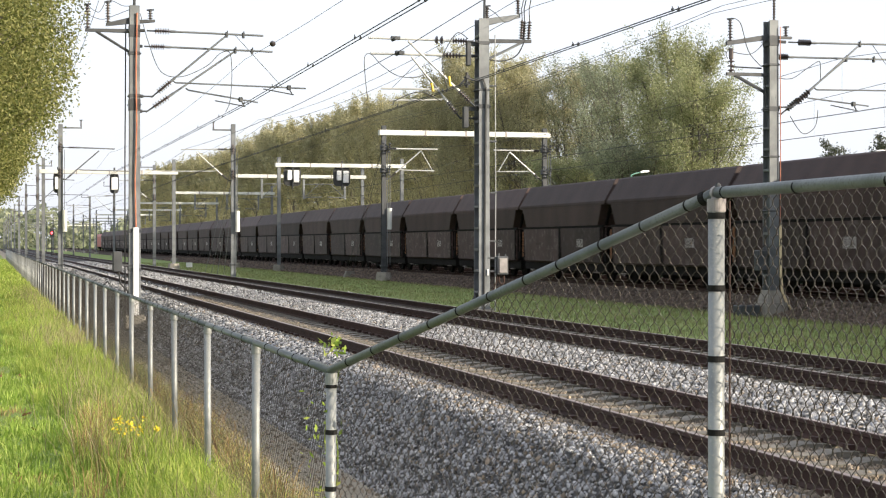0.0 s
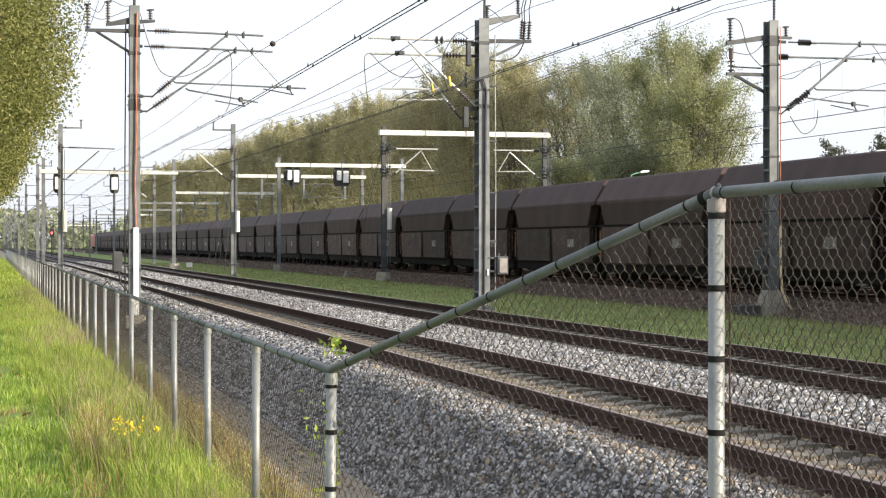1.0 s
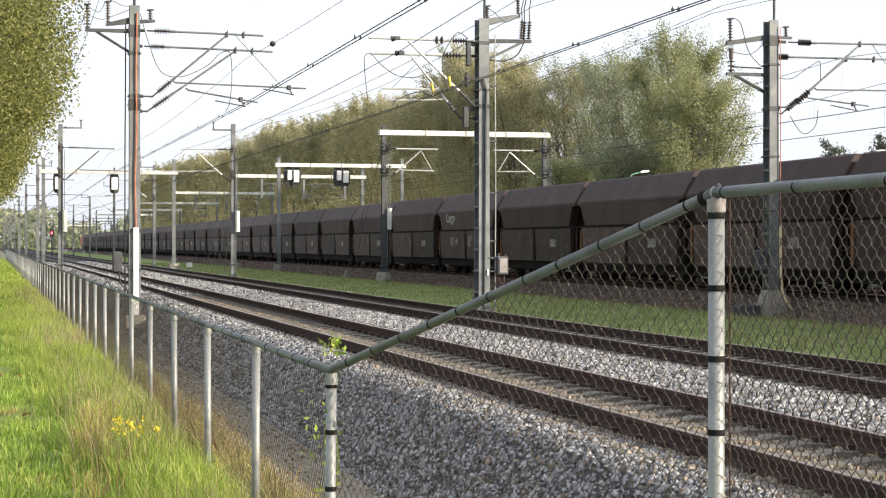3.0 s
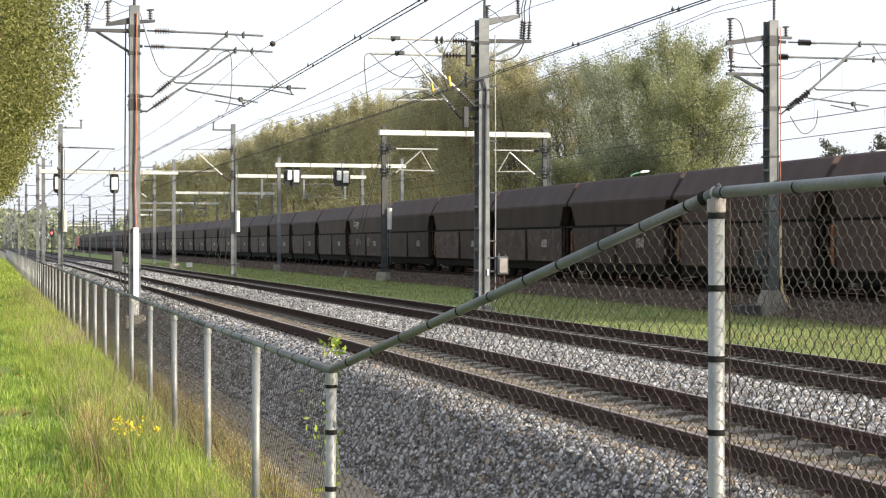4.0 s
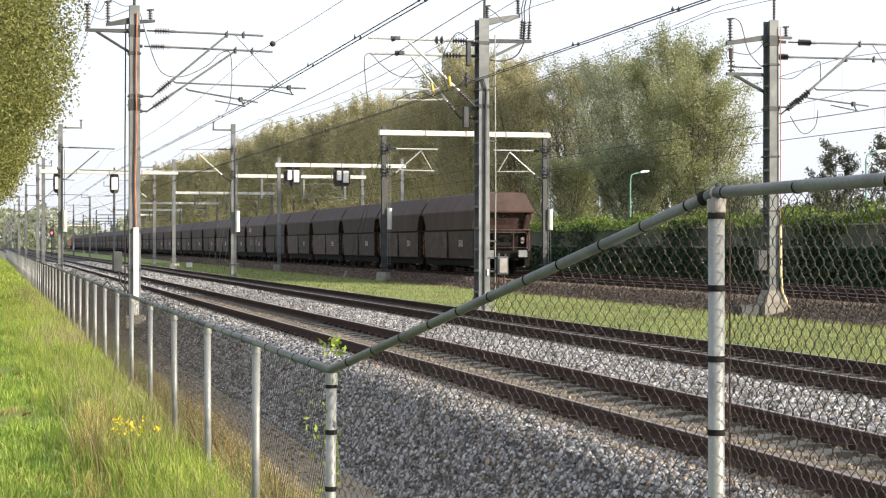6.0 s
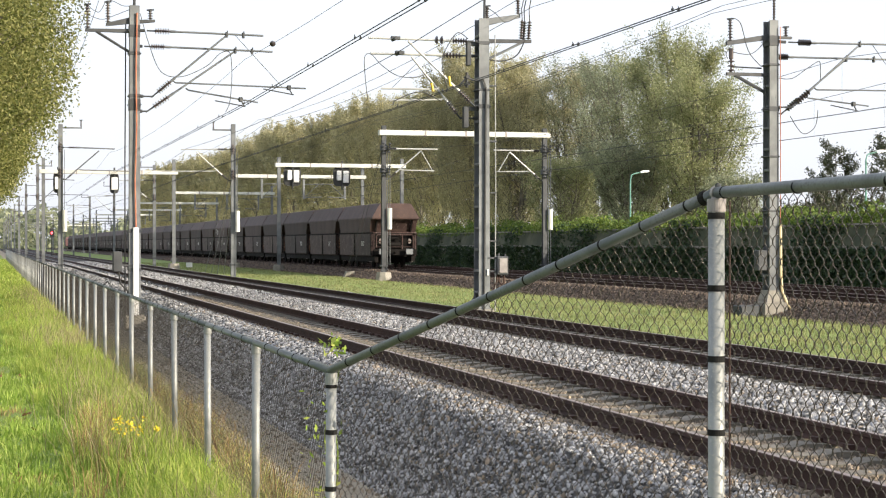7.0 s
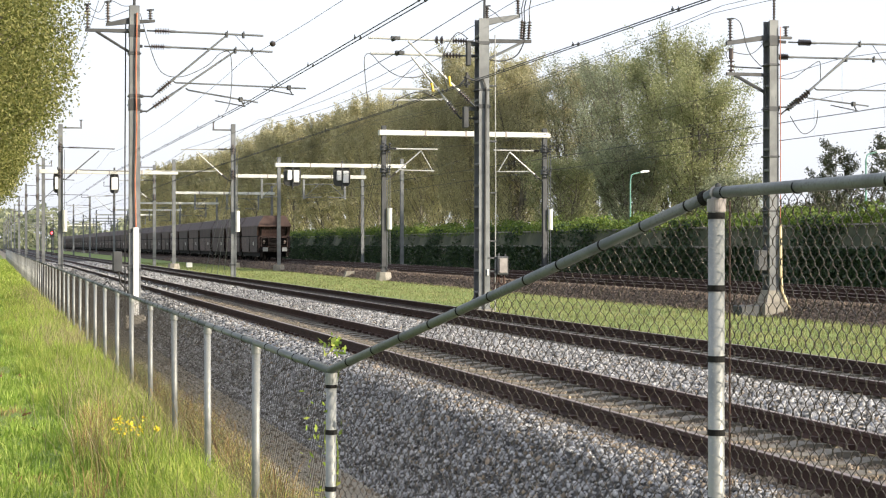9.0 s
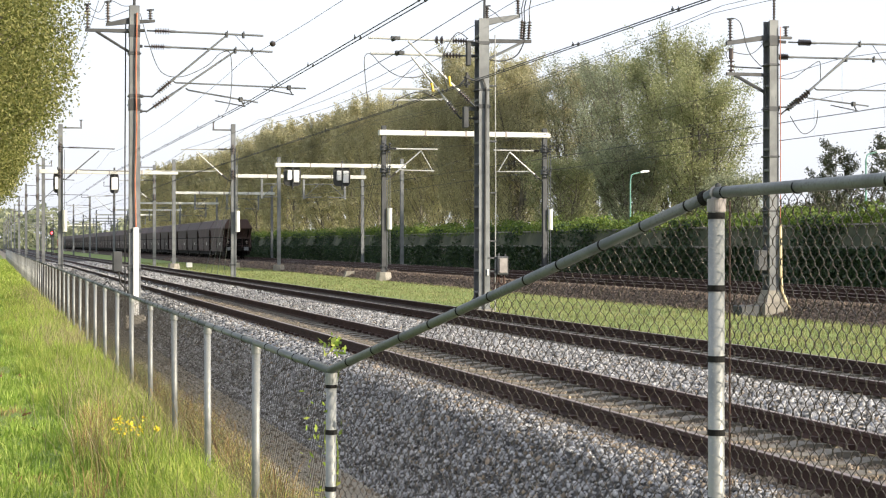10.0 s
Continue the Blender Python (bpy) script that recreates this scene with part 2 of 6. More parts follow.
def make_ground():
    bm = B()
    ys = [-300, -20, 0, 10, 20, 40, 80, 160, 400, 2500]
    grid = [[bm.verts.new((x, y, z)) for x, z in zip(GX, GZ)] for y in ys]
    for j in range(len(ys) - 1):
        for i in range(len(GX) - 1):
            f = bm.faces.new((grid[j][i], grid[j][i + 1], grid[j + 1][i + 1], grid[j + 1][i]))
            if 1.7 < (GX[i] + GX[i + 1]) / 2 < 9:
                f.material_index = 1
    ob = part("ground", bm, GRASS_GROUND)
    ob.data.materials.append(SAND)
    tagged(ob, "grassy ground with a trodden sandy strip beside the line", "ground", kind="structure")


NEAR_BED = [(3.95, -1.02), (4.15, -0.93), (5.0, -0.24), (5.2, -0.185), (5.35, -0.17), (5.7, -0.178), (5.88, -0.222), (7.4, -0.222), (7.9, -0.19), (8.3, -0.16), (9.3, -0.16), (9.7, -0.19), (10.1, -0.225), (11.8, -0.225), (12.25, -0.18), (12.7, -0.22), (13.5, -0.52)]
FAR_BED = [(21.9, -0.56), (22.4, -0.4), (23.2, -0.08), (24.0, -0.09), (25.7, -0.09), (27.0, -0.07), (28.3, -0.09), (30.0, -0.09), (31.0, -0.08), (32.0, -0.5)]


def make_bed(name, profile, material, label):
    bm = B()
    prism(bm, profile + [(profile[-1][0], -1.15), (profile[0][0], -1.15)], -120, FAR)
    tagged(part(name, bm, material), label, "ballast", kind="structure")


ICO = np.array([(0, 0, 1), (0.9, 0, 0.3), (-0.45, 0.78, 0.25), (-0.45, -0.78, 0.3), (0.5, 0.7, -0.45), (-0.9, 0.05, -0.4), (0.45, -0.75, -0.4)])
ICO_F = np.array([(0, 1, 2), (0, 2, 3), (0, 3, 1), (1, 4, 2), (2, 5, 3), (3, 6, 1), (1, 6, 4), (2, 4, 5), (3, 5, 6)])


def make_stones(name, profile, x0, x1, y0, y1, per, size, material, rng, falloff=0.0):
    """Loose stones strewn over a bed, thinning out along it."""
    n = int((x1 - x0) * (y1 - y0) * per)
    x = rng.uniform(x0, x1, n)
    y = y0 + (y1 - y0) * rng.uniform(0, 1, n) ** (1 + falloff)
    z = np.interp(x, [p[0] for p in profile], [p[1] for p in profile])
    s = size * rng.uniform(0.55, 1.35, n) * (1 + falloff * 0.6 * (y - y0) / (y1 - y0))
    a = rng.uniform(0, 6.283, n)
    base = ICO[None] * (1 + rng.uniform(-0.3, 0.3, (n, len(ICO), 3)))
    base = base * (s[:, None] * rng.uniform(0.7, 1.3, (n, 3)))[:, None, :]
    tilt = rng.uniform(-0.9, 0.9, n)
    by = base[:, :, 1] * np.cos(tilt)[:, None] - base[:, :, 2] * np.sin(tilt)[:, None]
    bz = base[:, :, 1] * np.sin(tilt)[:, None] + base[:, :, 2] * np.cos(tilt)[:, None]
    bx = base[:, :, 0]
    vx = bx * np.cos(a)[:, None] - by * np.sin(a)[:, None] + x[:, None]
    vy = bx * np.sin(a)[:, None] + by * np.cos(a)[:, None] + y[:, None]
    vz = bz + z[:, None] + 0.2 * s[:, None]
    v = np.stack([vx, vy, vz], -1)
    f = ICO_F[None] + (np.arange(n) * len(ICO))[:, None, None]
    return bulk(name, v, f.reshape(-1, 3), material)


RAIL_PROFILE = [(-0.036, 0.0), (-0.03, 0.0), (0.03, 0.0), (0.036, -0.008), (0.036, -0.038), (0.009, -0.05), (0.009, -0.138), (0.07, -0.158), (0.07, -0.168), (-0.07, -0.168), (-0.07, -0.158), (-0.009, -0.138), (-0.009, -0.05), (-0.036, -0.038), (-0.036, -0.008)]


def make_track(x, lift, label, y0, sleepers, dark):
    t = thing("railway_track", pose(x, 0, lift), label, "railway track", "tracks")
    for s in (-1, 1):
        bm = B()
        prism(bm, [(s * GAUGE / 2 + px, pz) for px, pz in RAIL_PROFILE[1:]], -120, FAR)
        r = part("rail", bm, RUST_RAIL, t, "rust-brown rail with a worn head")
        r.data.materials.append(RAIL_TOP)
        for p in r.data.polygons:
            if p.normal.z > 0.8 and p.center.z > -0.01:
                p.material_index = 1
    bm = B()
    prof = [(-1.26, -0.32), (-1.26, -0.2), (-1.22, -0.168), (-0.45, -0.168), (-0.35, -0.19), (0.35, -0.19), (0.45, -0.168), (1.22, -0.168), (1.26, -0.2), (1.26, -0.32)]
    a = [bm.verts.new((px, -0.13, pz)) for px, pz in prof]
    b = [bm.verts.new((px, 0.13, pz)) for px, pz in prof]
    for i in range(len(prof) - 1):
        bm.faces.new((a[i], a[i + 1], b[i + 1], b[i]))
    bm.faces.new(a[::-1])
    bm.faces.new(b)
    first = part("sleeper", bm, SLEEPER if not dark else BALLAST_OLD, t)
    first.location.y = y0
    clips = []
    for s in (-1, 1):
        for e in (-0.11, 0.11):
            cx = s * GAUGE / 2 + e
            fb = B()
            box(fb, cx - 0.035, cx + 0.035, -0.05, 0.05, -0.168, -0.12)
            clips.append(part("rail_clip", fb, RUST_RAIL, t))
            clips[-1].location.y = y0
    for i in range(1, sleepers):
        for src in (first, *clips) if i < 50 and not dark else (first,):
            o = src.copy()
            scene.collection.objects.link(o)
            o.location.y = y0 + i * 0.6
    return t


# ---- fence ----
FENCE_X, FENCE_TOP = 1.62, 1.005
FENCE_Y0, FENCE_STEP = 8.25, 2.45
TALL = ((1.62, 8.25, 1.005), (2.48, 5.55, 1.812))


def chain_link(name, origin, along, length, low, high0, high1, pitch, r, sides, parent, rise=None, depth=0.0):
    """Woven wire: zigzag pickets, each hooked into the next, between a low line and a top line."""
    along = np.array(along, float)
    along /= np.linalg.norm(along)
    across = np.array((along[1], -along[0], 0.0))
    n = int(length / pitch)
    rise = rise or 2 * pitch
    segs = int((max(high0, high1) - low) / (rise / 2))
    base = np.arange(segs + 4)
    vs, fs, off = [], [], 0
    ring = np.array([(math.cos(t), math.sin(t)) for t in [6.2832 * i / sides for i in range(sides)]])
    rng = np.random.default_rng(5)
    sway = np.cumsum(rng.normal(0, pitch * 0.02, n))
    for i in range(n):
        d = (i + 0.5) * pitch
        top = high0 + (high1 - high0) * d / length
        k = int((top - low) / (rise / 2)) + 2
        j = base[:k]
        u = d + ((j + i) % 2 - 0.5) * pitch * 1.06 + sway[i] + rng.normal(0, pitch * 0.025, k)
        z = np.minimum(low + j * rise / 2 + rng.normal(0, rise * 0.02, k), top)
        w = np.where((j + i) % 2 == 0, r, -r) * 0.9
        c = np.array(origin)[None] + u[:, None] * along[None] + w[:, None] * across[None]
        c[:, 2] = z
        if depth:
            m = (c[1:] + c[:-1]) / 2 + np.where((j[1:] + i) % 2 == 0, depth, -depth)[:, None] * across[None]
            full = np.empty((2 * k - 1, 3))
            full[0::2], full[1::2] = c, m
            c, k = full, 2 * k - 1
        v = c[:, None, :] + r * (ring[None, :, 0:1] * along[None, None] * 1.2 + ring[None, :, 1:2] * across[None, None])
        vs.append(v.reshape(-1, 3))
        q = np.arange(k - 1)
        for s in range(sides):
            s2 = (s + 1) % sides
            fs.append(np.stack([q * sides + s, q * sides + s2, (q + 1) * sides + s2, (q + 1) * sides + s], -1) + off)
        off += k * sides
    return bulk(name, np.concatenate(vs), np.concatenate(fs), WIRE, parent)


def make_fences():
    low = thing("chain_link_fence", pose(0, 0, 0), "low grey chain-link fence with tubular posts along the grass verge", "fence", "fences")
    posts = 78
    for i in range(posts):
        y = FENCE_Y0 + i * FENCE_STEP
        bm = B()
        rod(bm, (0, 0, -0.55), (0, 0, FENCE_TOP - 0.03), 0.026, 12)
        p = part("post", bm, POST, low, smooth=True)
        if i < 14:
            bb = B()
            rod(bb, (0, 0, FENCE_TOP - 0.07), (0, 0, FENCE_TOP - 0.012), 0.0305, 14)
            part("post_cap", bb, POST, p)
        p.location = (FENCE_X, y, 0)
        lean = random.uniform(-0.6, 0.6)
        p.rotation_euler = (0, radians(lean), 0)
        if i < 1:
            for z in (0.2, 0.42, 0.7, 0.93):
                bb = B()
                rod(bb, (0, 0, z - 0.012), (0, 0, z + 0.012), 0.029, 12)
                part("clamp_band", bb, BAND, p)
        b2 = B()
        rod(b2, (FENCE_X, y, FENCE_TOP), (FENCE_X, y + FENCE_STEP, FENCE_TOP), 0.021, 10)
        part("top_rail", b2, TUBE, low, smooth=True)
        if i < 8:
            for k in range(1, 5):
                tb = B()
                ty = y + FENCE_STEP * k / 5
                rod(tb, (FENCE_X, ty - 0.006, FENCE_TOP), (FENCE_X, ty + 0.006, FENCE_TOP), 0.024, 10)
                part("wire_tie", tb, BAND, low)
    chain_link("wire_mesh", (FENCE_X + 0.03, FENCE_Y0, 0), (0, 1, 0), 22.0, -0.3, FENCE_TOP, FENCE_TOP, 0.032, 0.0012, 4, low, 0.066)["kind"] = "stuff"
    chain_link("wire_mesh", (FENCE_X + 0.03, FENCE_Y0 + 22.0, 0), (0, 1, 0), 40.0, -0.3, FENCE_TOP, FENCE_TOP, 0.032, 0.0012, 3, low, 0.066)["kind"] = "stuff"

    chain_link("wire_mesh", (FENCE_X + 0.03, FENCE_Y0 + 62.0, 0), (0, 1, 0), 126.0, -0.3, FENCE_TOP, FENCE_TOP, 0.09, 0.003, 3, low, 0.2)["kind"] = "stuff"

    tall = thing("chain_link_fence", pose(0, 0, 0), "tall grey chain-link fence with a sloping top rail", "fence", "fences")
    a, b = Vector(TALL[0]), Vector(TALL[1])
    flat = Vector((b.x - a.x, b.y - a.y, 0))
    run = flat.length
    d = flat.normalized()
    bm = B()
    rod(bm, (b.x, b.y, -0.6), (b.x, b.y, b.z - 0.05), 0.029, 24)
    post = part("post", bm, POST, tall, smooth=True)
    bb = B()
    rod(bb, (b.x, b.y, b.z - 0.068), (b.x, b.y, b.z - 0.022), 0.0335, 24)
    part("post_cap", bb, CAP, post, "pale cast post cap")
    bb = B()
    dd = (b - a).normalized()
    rod(bb, b - dd * 0.075, b - dd * 0.05, 0.0265, 16)
    part("rail_clamp", bb, BAND, post)
    for z in (1.73, 1.474, 1.224, 0.964, 0.724):
        bb = B()
        rod(bb, (b.x, b.y, z - 0.011), (b.x, b.y, z + 0.011), 0.0315, 24)
        part("clamp_band", bb, BAND, post)
    bb = B()
    rod(bb, (b.x, b.y - 0.012, b.z), (b.x, b.y - 0.012, b.z + 0.034), 0.006, 8)
    rod(bb, (b.x, b.y - 0.012, b.z + 0.02), (b.x, b.y - 0.012, b.z + 0.029), 0.011, 6)
    part("rail_bolt", bb, STEEL_DARK, post)
    bb = B()
    rod(bb, (b.x, b.y, b.z - 0.03), (b.x, b.y, b.z), 0.019, 14)
    rod(bb, (b.x, b.y + 0.006, b.z), (b.x, b.y - 0.012, b.z), 0.0245, 16)
    part("rail_saddle", bb, CAP, post, "pale cast saddle under the rail end")
    for gap in (0.07, 0.62, 1.2):
        bb = B()
        rod(bb, (b.x, b.y - gap, b.z), (b.x, b.y - gap - 0.008, b.z), 0.0222, 14)
        part("wire_tie", bb, BAND, tall)
    bb = B()
    rod(bb, (b.x + 0.042, b.y - 0.02, 0.0), (b.x + 0.042, b.y - 0.02, b.z - 0.03), 0.0035, 6)
    part("tension_bar", bb, RUST_RAIL, tall, "rusty tension bar")
    bb = B()
    rod(bb, a + Vector((0, 0, 0.0)), b, 0.0205, 20)
    slope = part("sloping_rail", bb, TUBE, tall, smooth=True)
    for k in range(11):
        t = 0.06 + k * 0.088 + random.uniform(-0.008, 0.008)
        c = a.lerp(b, t)
        dd = (b - a).normalized()
        tb = B()
        rod(tb, c - dd * 0.004, c + dd * 0.004, 0.0222, 14)
        part("wire_tie", tb, BAND, slope)
    end = b + Vector((0.0, -3.2, 0.01))
    bb = B()
    rod(bb, b, end, 0.0205, 20)
    part("top_rail", bb, TUBE, tall, smooth=True)
    bb = B()
    rod(bb, (end.x, end.y, -0.6), (end.x, end.y, end.z - 0.05), 0.0315, 12)
    part("post", bb, POST, tall)
    side = Vector((d.y, -d.x, 0)) * -0.035
    o = a + side
    chain_link("wire_mesh", (o.x, o.y, 0), tuple(flat), run, -0.35, a.z, b.z - 0.01, 0.03, 0.0019, 4, tall, 0.065, -0.0045)["kind"] = "stuff"
    f2 = Vector((end.x - b.x, end.y - b.y, 0))
    o = b + side
    chain_link("wire_mesh", (o.x, o.y, 0), tuple(f2), f2.length, -0.35, b.z - 0.012, end.z - 0.012, 0.03, 0.0019, 4, tall, 0.065, -0.0045)["kind"] = "stuff"


# ---- overhead line ----


def ringed(bm, rows):
    """A solid from stacked rectangles: z, half width, half length."""
    rings = [[bm.verts.new((sx * hx, sy * hy, z)) for sx, sy in ((-1, -1), (1, -1), (1, 1), (-1, 1))] for z, hx, hy in rows]
    for a, b in zip(rings, rings[1:]):
        for i in range(4):
            bm.faces.new((a[i], a[(i + 1) % 4], b[(i + 1) % 4], b[i]))
    bm.faces.new(rings[0][::-1])
    bm.faces.new(rings[-1])
    return bm


def insulator(bm, p, q, n=6, r=0.075):
    """A ribbed insulator turned about the line from p to q."""
    p, q = Vector(p), Vector(q)
    d = (q - p).normalized()
    a = d.orthogonal().normalized()
    b = d.cross(a)
    step = (q - p) / n
    spots = [(p, 0.03)]
    for i in range(n):
        c = p + step * i
        spots += [(c + step * 0.2, 0.03), (c + step * 0.32, r), (c + step * 0.62, r * 0.62), (c + step * 0.72, 0.03)]
    spots.append((q, 0.03))
    rings = [[bm.verts.new(c + (a * math.cos(t) + b * math.sin(t)) * s) for t in [2 * math.pi * k / 8 for k in range(8)]] for c, s in spots]
    for u, v in zip(rings, rings[1:]):
        for k in range(8):
            bm.faces.new((u[k], u[(k + 1) % 8], v[(k + 1) % 8], v[k]))
    bm.faces.new(rings[0][::-1])
    bm.faces.new(rings[-1])
    return bm


def h_column(bm, w, d, z0, z1, taper=0.8):
    """A rolled H column in one piece, slightly narrower at its top; its web runs along the line."""
    f, g = 0.035, 0.03
    out = [(-w / 2, -d / 2), (w / 2, -d / 2), (w / 2, -d / 2 + f), (g, -d / 2 + f), (g, d / 2 - f), (w / 2, d / 2 - f), (w / 2, d / 2), (-w / 2, d / 2), (-w / 2, d / 2 - f), (-g, d / 2 - f), (-g, -d / 2 + f), (-w / 2, -d / 2 + f)]
    a = [bm.verts.new((x, y, z0)) for x, y in out]
    b = [bm.verts.new((x * taper, y * taper, z1)) for x, y in out]
    for i in range(12):
        bm.faces.new((a[i], a[(i + 1) % 12], b[(i + 1) % 12], b[i]))
    bm.faces.new(a[::-1])
    bm.faces.new(b)
    return bm


def support_arm(parent, s, y, stay, strut, reg, x0=0.0, tube=None, r=0.03, rib=0.08, fittings=True):
    """One bracket on side s: stay (root z, insulator from, to, end x, end z), raking strut
    (foot x, z, insulator share, top x, z) and registration arm (from x, z, to x, z)."""
    tube = tube or STEEL
    P = lambda x, z: Vector((x0 + s * x, y, z))
    z, ia, ib, ex, ez = stay
    slope = (ez - z) / (ex - ib)
    i = part("stay_insulator", insulator(B(), P(ia, z), P(ib, z), 6, rib), CERAMIC, parent)
    bm = B()
    rod(bm, P(0.1, z), P(ia * 0.5, z), 0.045, 6)
    rod(bm, P(ia * 0.6, z), P(ia, z), 0.024, 6)
    part("stay_clevis", bm, STEEL_DARK, i)
    bm = B()
    rod(bm, P(ib, z), P(ib + 0.16, z + slope * 0.16), r * 1.35, 8)
    rod(bm, P(ib + 0.15, z + slope * 0.15), P(ex, ez), r, 8)
    stay_tube = part("stay_tube", bm, tube, parent)
    fx, fz, share, tx, tz = strut
    foot, top = P(fx, fz), P(tx, tz)
    v = top - foot
    i = part("strut_insulator", insulator(B(), foot + v * share * 0.3, foot + v * share, 6, rib), CERAMIC, parent)
    bm = B()
    rod(bm, P(0.1, fz), P(0.24, fz), 0.05, 6)
    rod(bm, P(0.22, fz), foot, 0.024, 6)
    rod(bm, foot - v.normalized() * 0.05, foot + v * share * 0.32, 0.026, 6)
    part("strut_clevis", bm, STEEL_DARK, i)
    bm = B()
    rod(bm, foot + v * share, foot + v * (share + 0.06), r * 1.3, 8)
    rod(bm, foot + v * (share + 0.055), top, r * 0.95, 8)
    part("raking_tube", bm, tube, parent)
    if fittings:
        for q in (tx, tx + (ex - tx) * 0.45):
            zz = z + slope * (q - ib)
            bm = B()
            box(bm, x0 + s * q - 0.035, x0 + s * q + 0.035, y - 0.05, y + 0.05, zz - 0.1, zz + 0.06, 0.012)
            rod(bm, P(q + 0.02, zz), P(q + 0.02, zz + 0.1), 0.018, 6)
            part("tube_clamp", bm, STEEL_DARK, stay_tube)
    ra, rz, rb, re = reg
    bm = B()
    line(bm, [P(ra - 0.08, rz + 0.06), P(ra, rz), P(rb, re)], r * 0.8, 6)
    arm = part("registration_arm", bm, tube, parent)
    if fittings:
        bm = B()
        q = rb - 0.5
        zz = rz + (re - rz) * (q - ra) / (rb - ra)
        box(bm, x0 + s * q - 0.06, x0 + s * q + 0.06, y - 0.06, y + 0.06, zz - 0.07, zz + 0.07, 0.02)
        rod(bm, P(q, zz), P(q + 0.1, zz - 0.2), 0.02, 6)
        rod(bm, P(q + 0.14, zz - 0.2), P(q - 0.75, zz - 0.05), 0.017, 6)
        part("steady_arm", bm, STEEL_DARK, arm)


def post_insulator(t, x, y, z0, z1, r=0.085, n=7):
    """A standing ribbed insulator with its cap fitting."""
    i = part("feeder_insulator", insulator(B(), (x, y, z0), (x, y, z1), n, r), CERAMIC, t)
    bm = B()
    rod(bm, (x, y, z1), (x, y, z1 + 0.06), 0.05, 8)
    rod(bm, (x - 0.1, y, z1 + 0.05), (x + 0.1, y, z1 + 0.07), 0.025, 6)
    part("insulator_cap", bm, STEEL_DARK, i)
    return i


def tapered_bracket(t, name, p, q, r0, r1, y=0.0, material=None):
    """A flat-sided bracket that narrows from p to q (x, z)."""
    bm = B()
    a = [bm.verts.new((p[0], y + sy * 0.06, p[1] + sz * r0)) for sy, sz in ((-1, -1), (1, -1), (1, 1), (-1, 1))]
    b = [bm.verts.new((q[0], y + sy * 0.05, q[1] + sz * r1)) for sy, sz in ((-1, -1), (1, -1), (1, 1), (-1, 1))]
    for i in range(4):
        bm.faces.new((a[i], a[(i + 1) % 4], b[(i + 1) % 4], b[i]))
    bm.faces.new(a[::-1])
    bm.faces.new(b)
    return part(name, bm, material or STEEL_DARK, t)


def cable(t, name, pts, r=0.011, material=None, y=-0.05, steps=5, label=""):
    """A slack cable rounded through the points (x, z)."""
    p = [np.array(v, float) for v in pts]
    out = []
    for i in range(len(p) - 1):
        a, b, c, d = p[max(i - 1, 0)], p[i], p[i + 1], p[min(i + 2, len(p) - 1)]
        for k in range(steps):
            f = k / steps
            out.append(0.5 * (2 * b + (c - a) * f + (2 * a - 5 * b + 4 * c - d) * f * f + (3 * b - a - 3 * c + d) * f ** 3))
    out.append(p[-1])
    bm = B()
    line(bm, [(v[0], y, v[1]) for v in out], r, 5)
    return part(name, bm, material or COPPER_WIRE, t, label)


def mast_column(m, label, w, d, base, height, steel, taper=0.9, clamps=(), block=0.3, pitch=0.62):
    """The column itself with its battens, clamps and foundation."""
    t = thing("catenary_mast", m, label, "catenary mast", "overhead line masts")
    column = part("column", h_column(B(), w, d, base, height, taper), steel, t)
    z = base + 0.5
    while z < height - 0.2:
        f = 1 - (1 - taper) * (z - base) / (height - base)
        bb = B()
        box(bb, -w * 0.485 * f, w * 0.485 * f, -d * 0.43 * f, d * 0.43 * f, z, z + 0.07)
        part("batten", bb, steel, column)
        z += pitch
    bb = B()
    box(bb, -block, block, -block, block, base - 0.35, base + 0.06, 0.05)
    part("foundation", bb, CONCRETE, t, "weathered concrete foundation block")
    for zz, hh in clamps:
        f = 1 - (1 - taper) * (zz - base) / (height - base)
        bb = B()
        box(bb, -w * 0.5 * f - 0.014, w * 0.5 * f + 0.014, -d * 0.5 * f - 0.014, d * 0.5 * f + 0.014, zz - hh / 2, zz + hh / 2, 0.008)
        for sx in (-1, 1):
            rod(bb, (sx * (w * 0.5 * f + 0.03), -d * 0.5 * f - 0.05, zz), (sx * (w * 0.5 * f + 0.03), d * 0.5 * f + 0.05, zz), 0.016, 6)
        part("clamp", bb, STEEL_DARK, t)
    return t


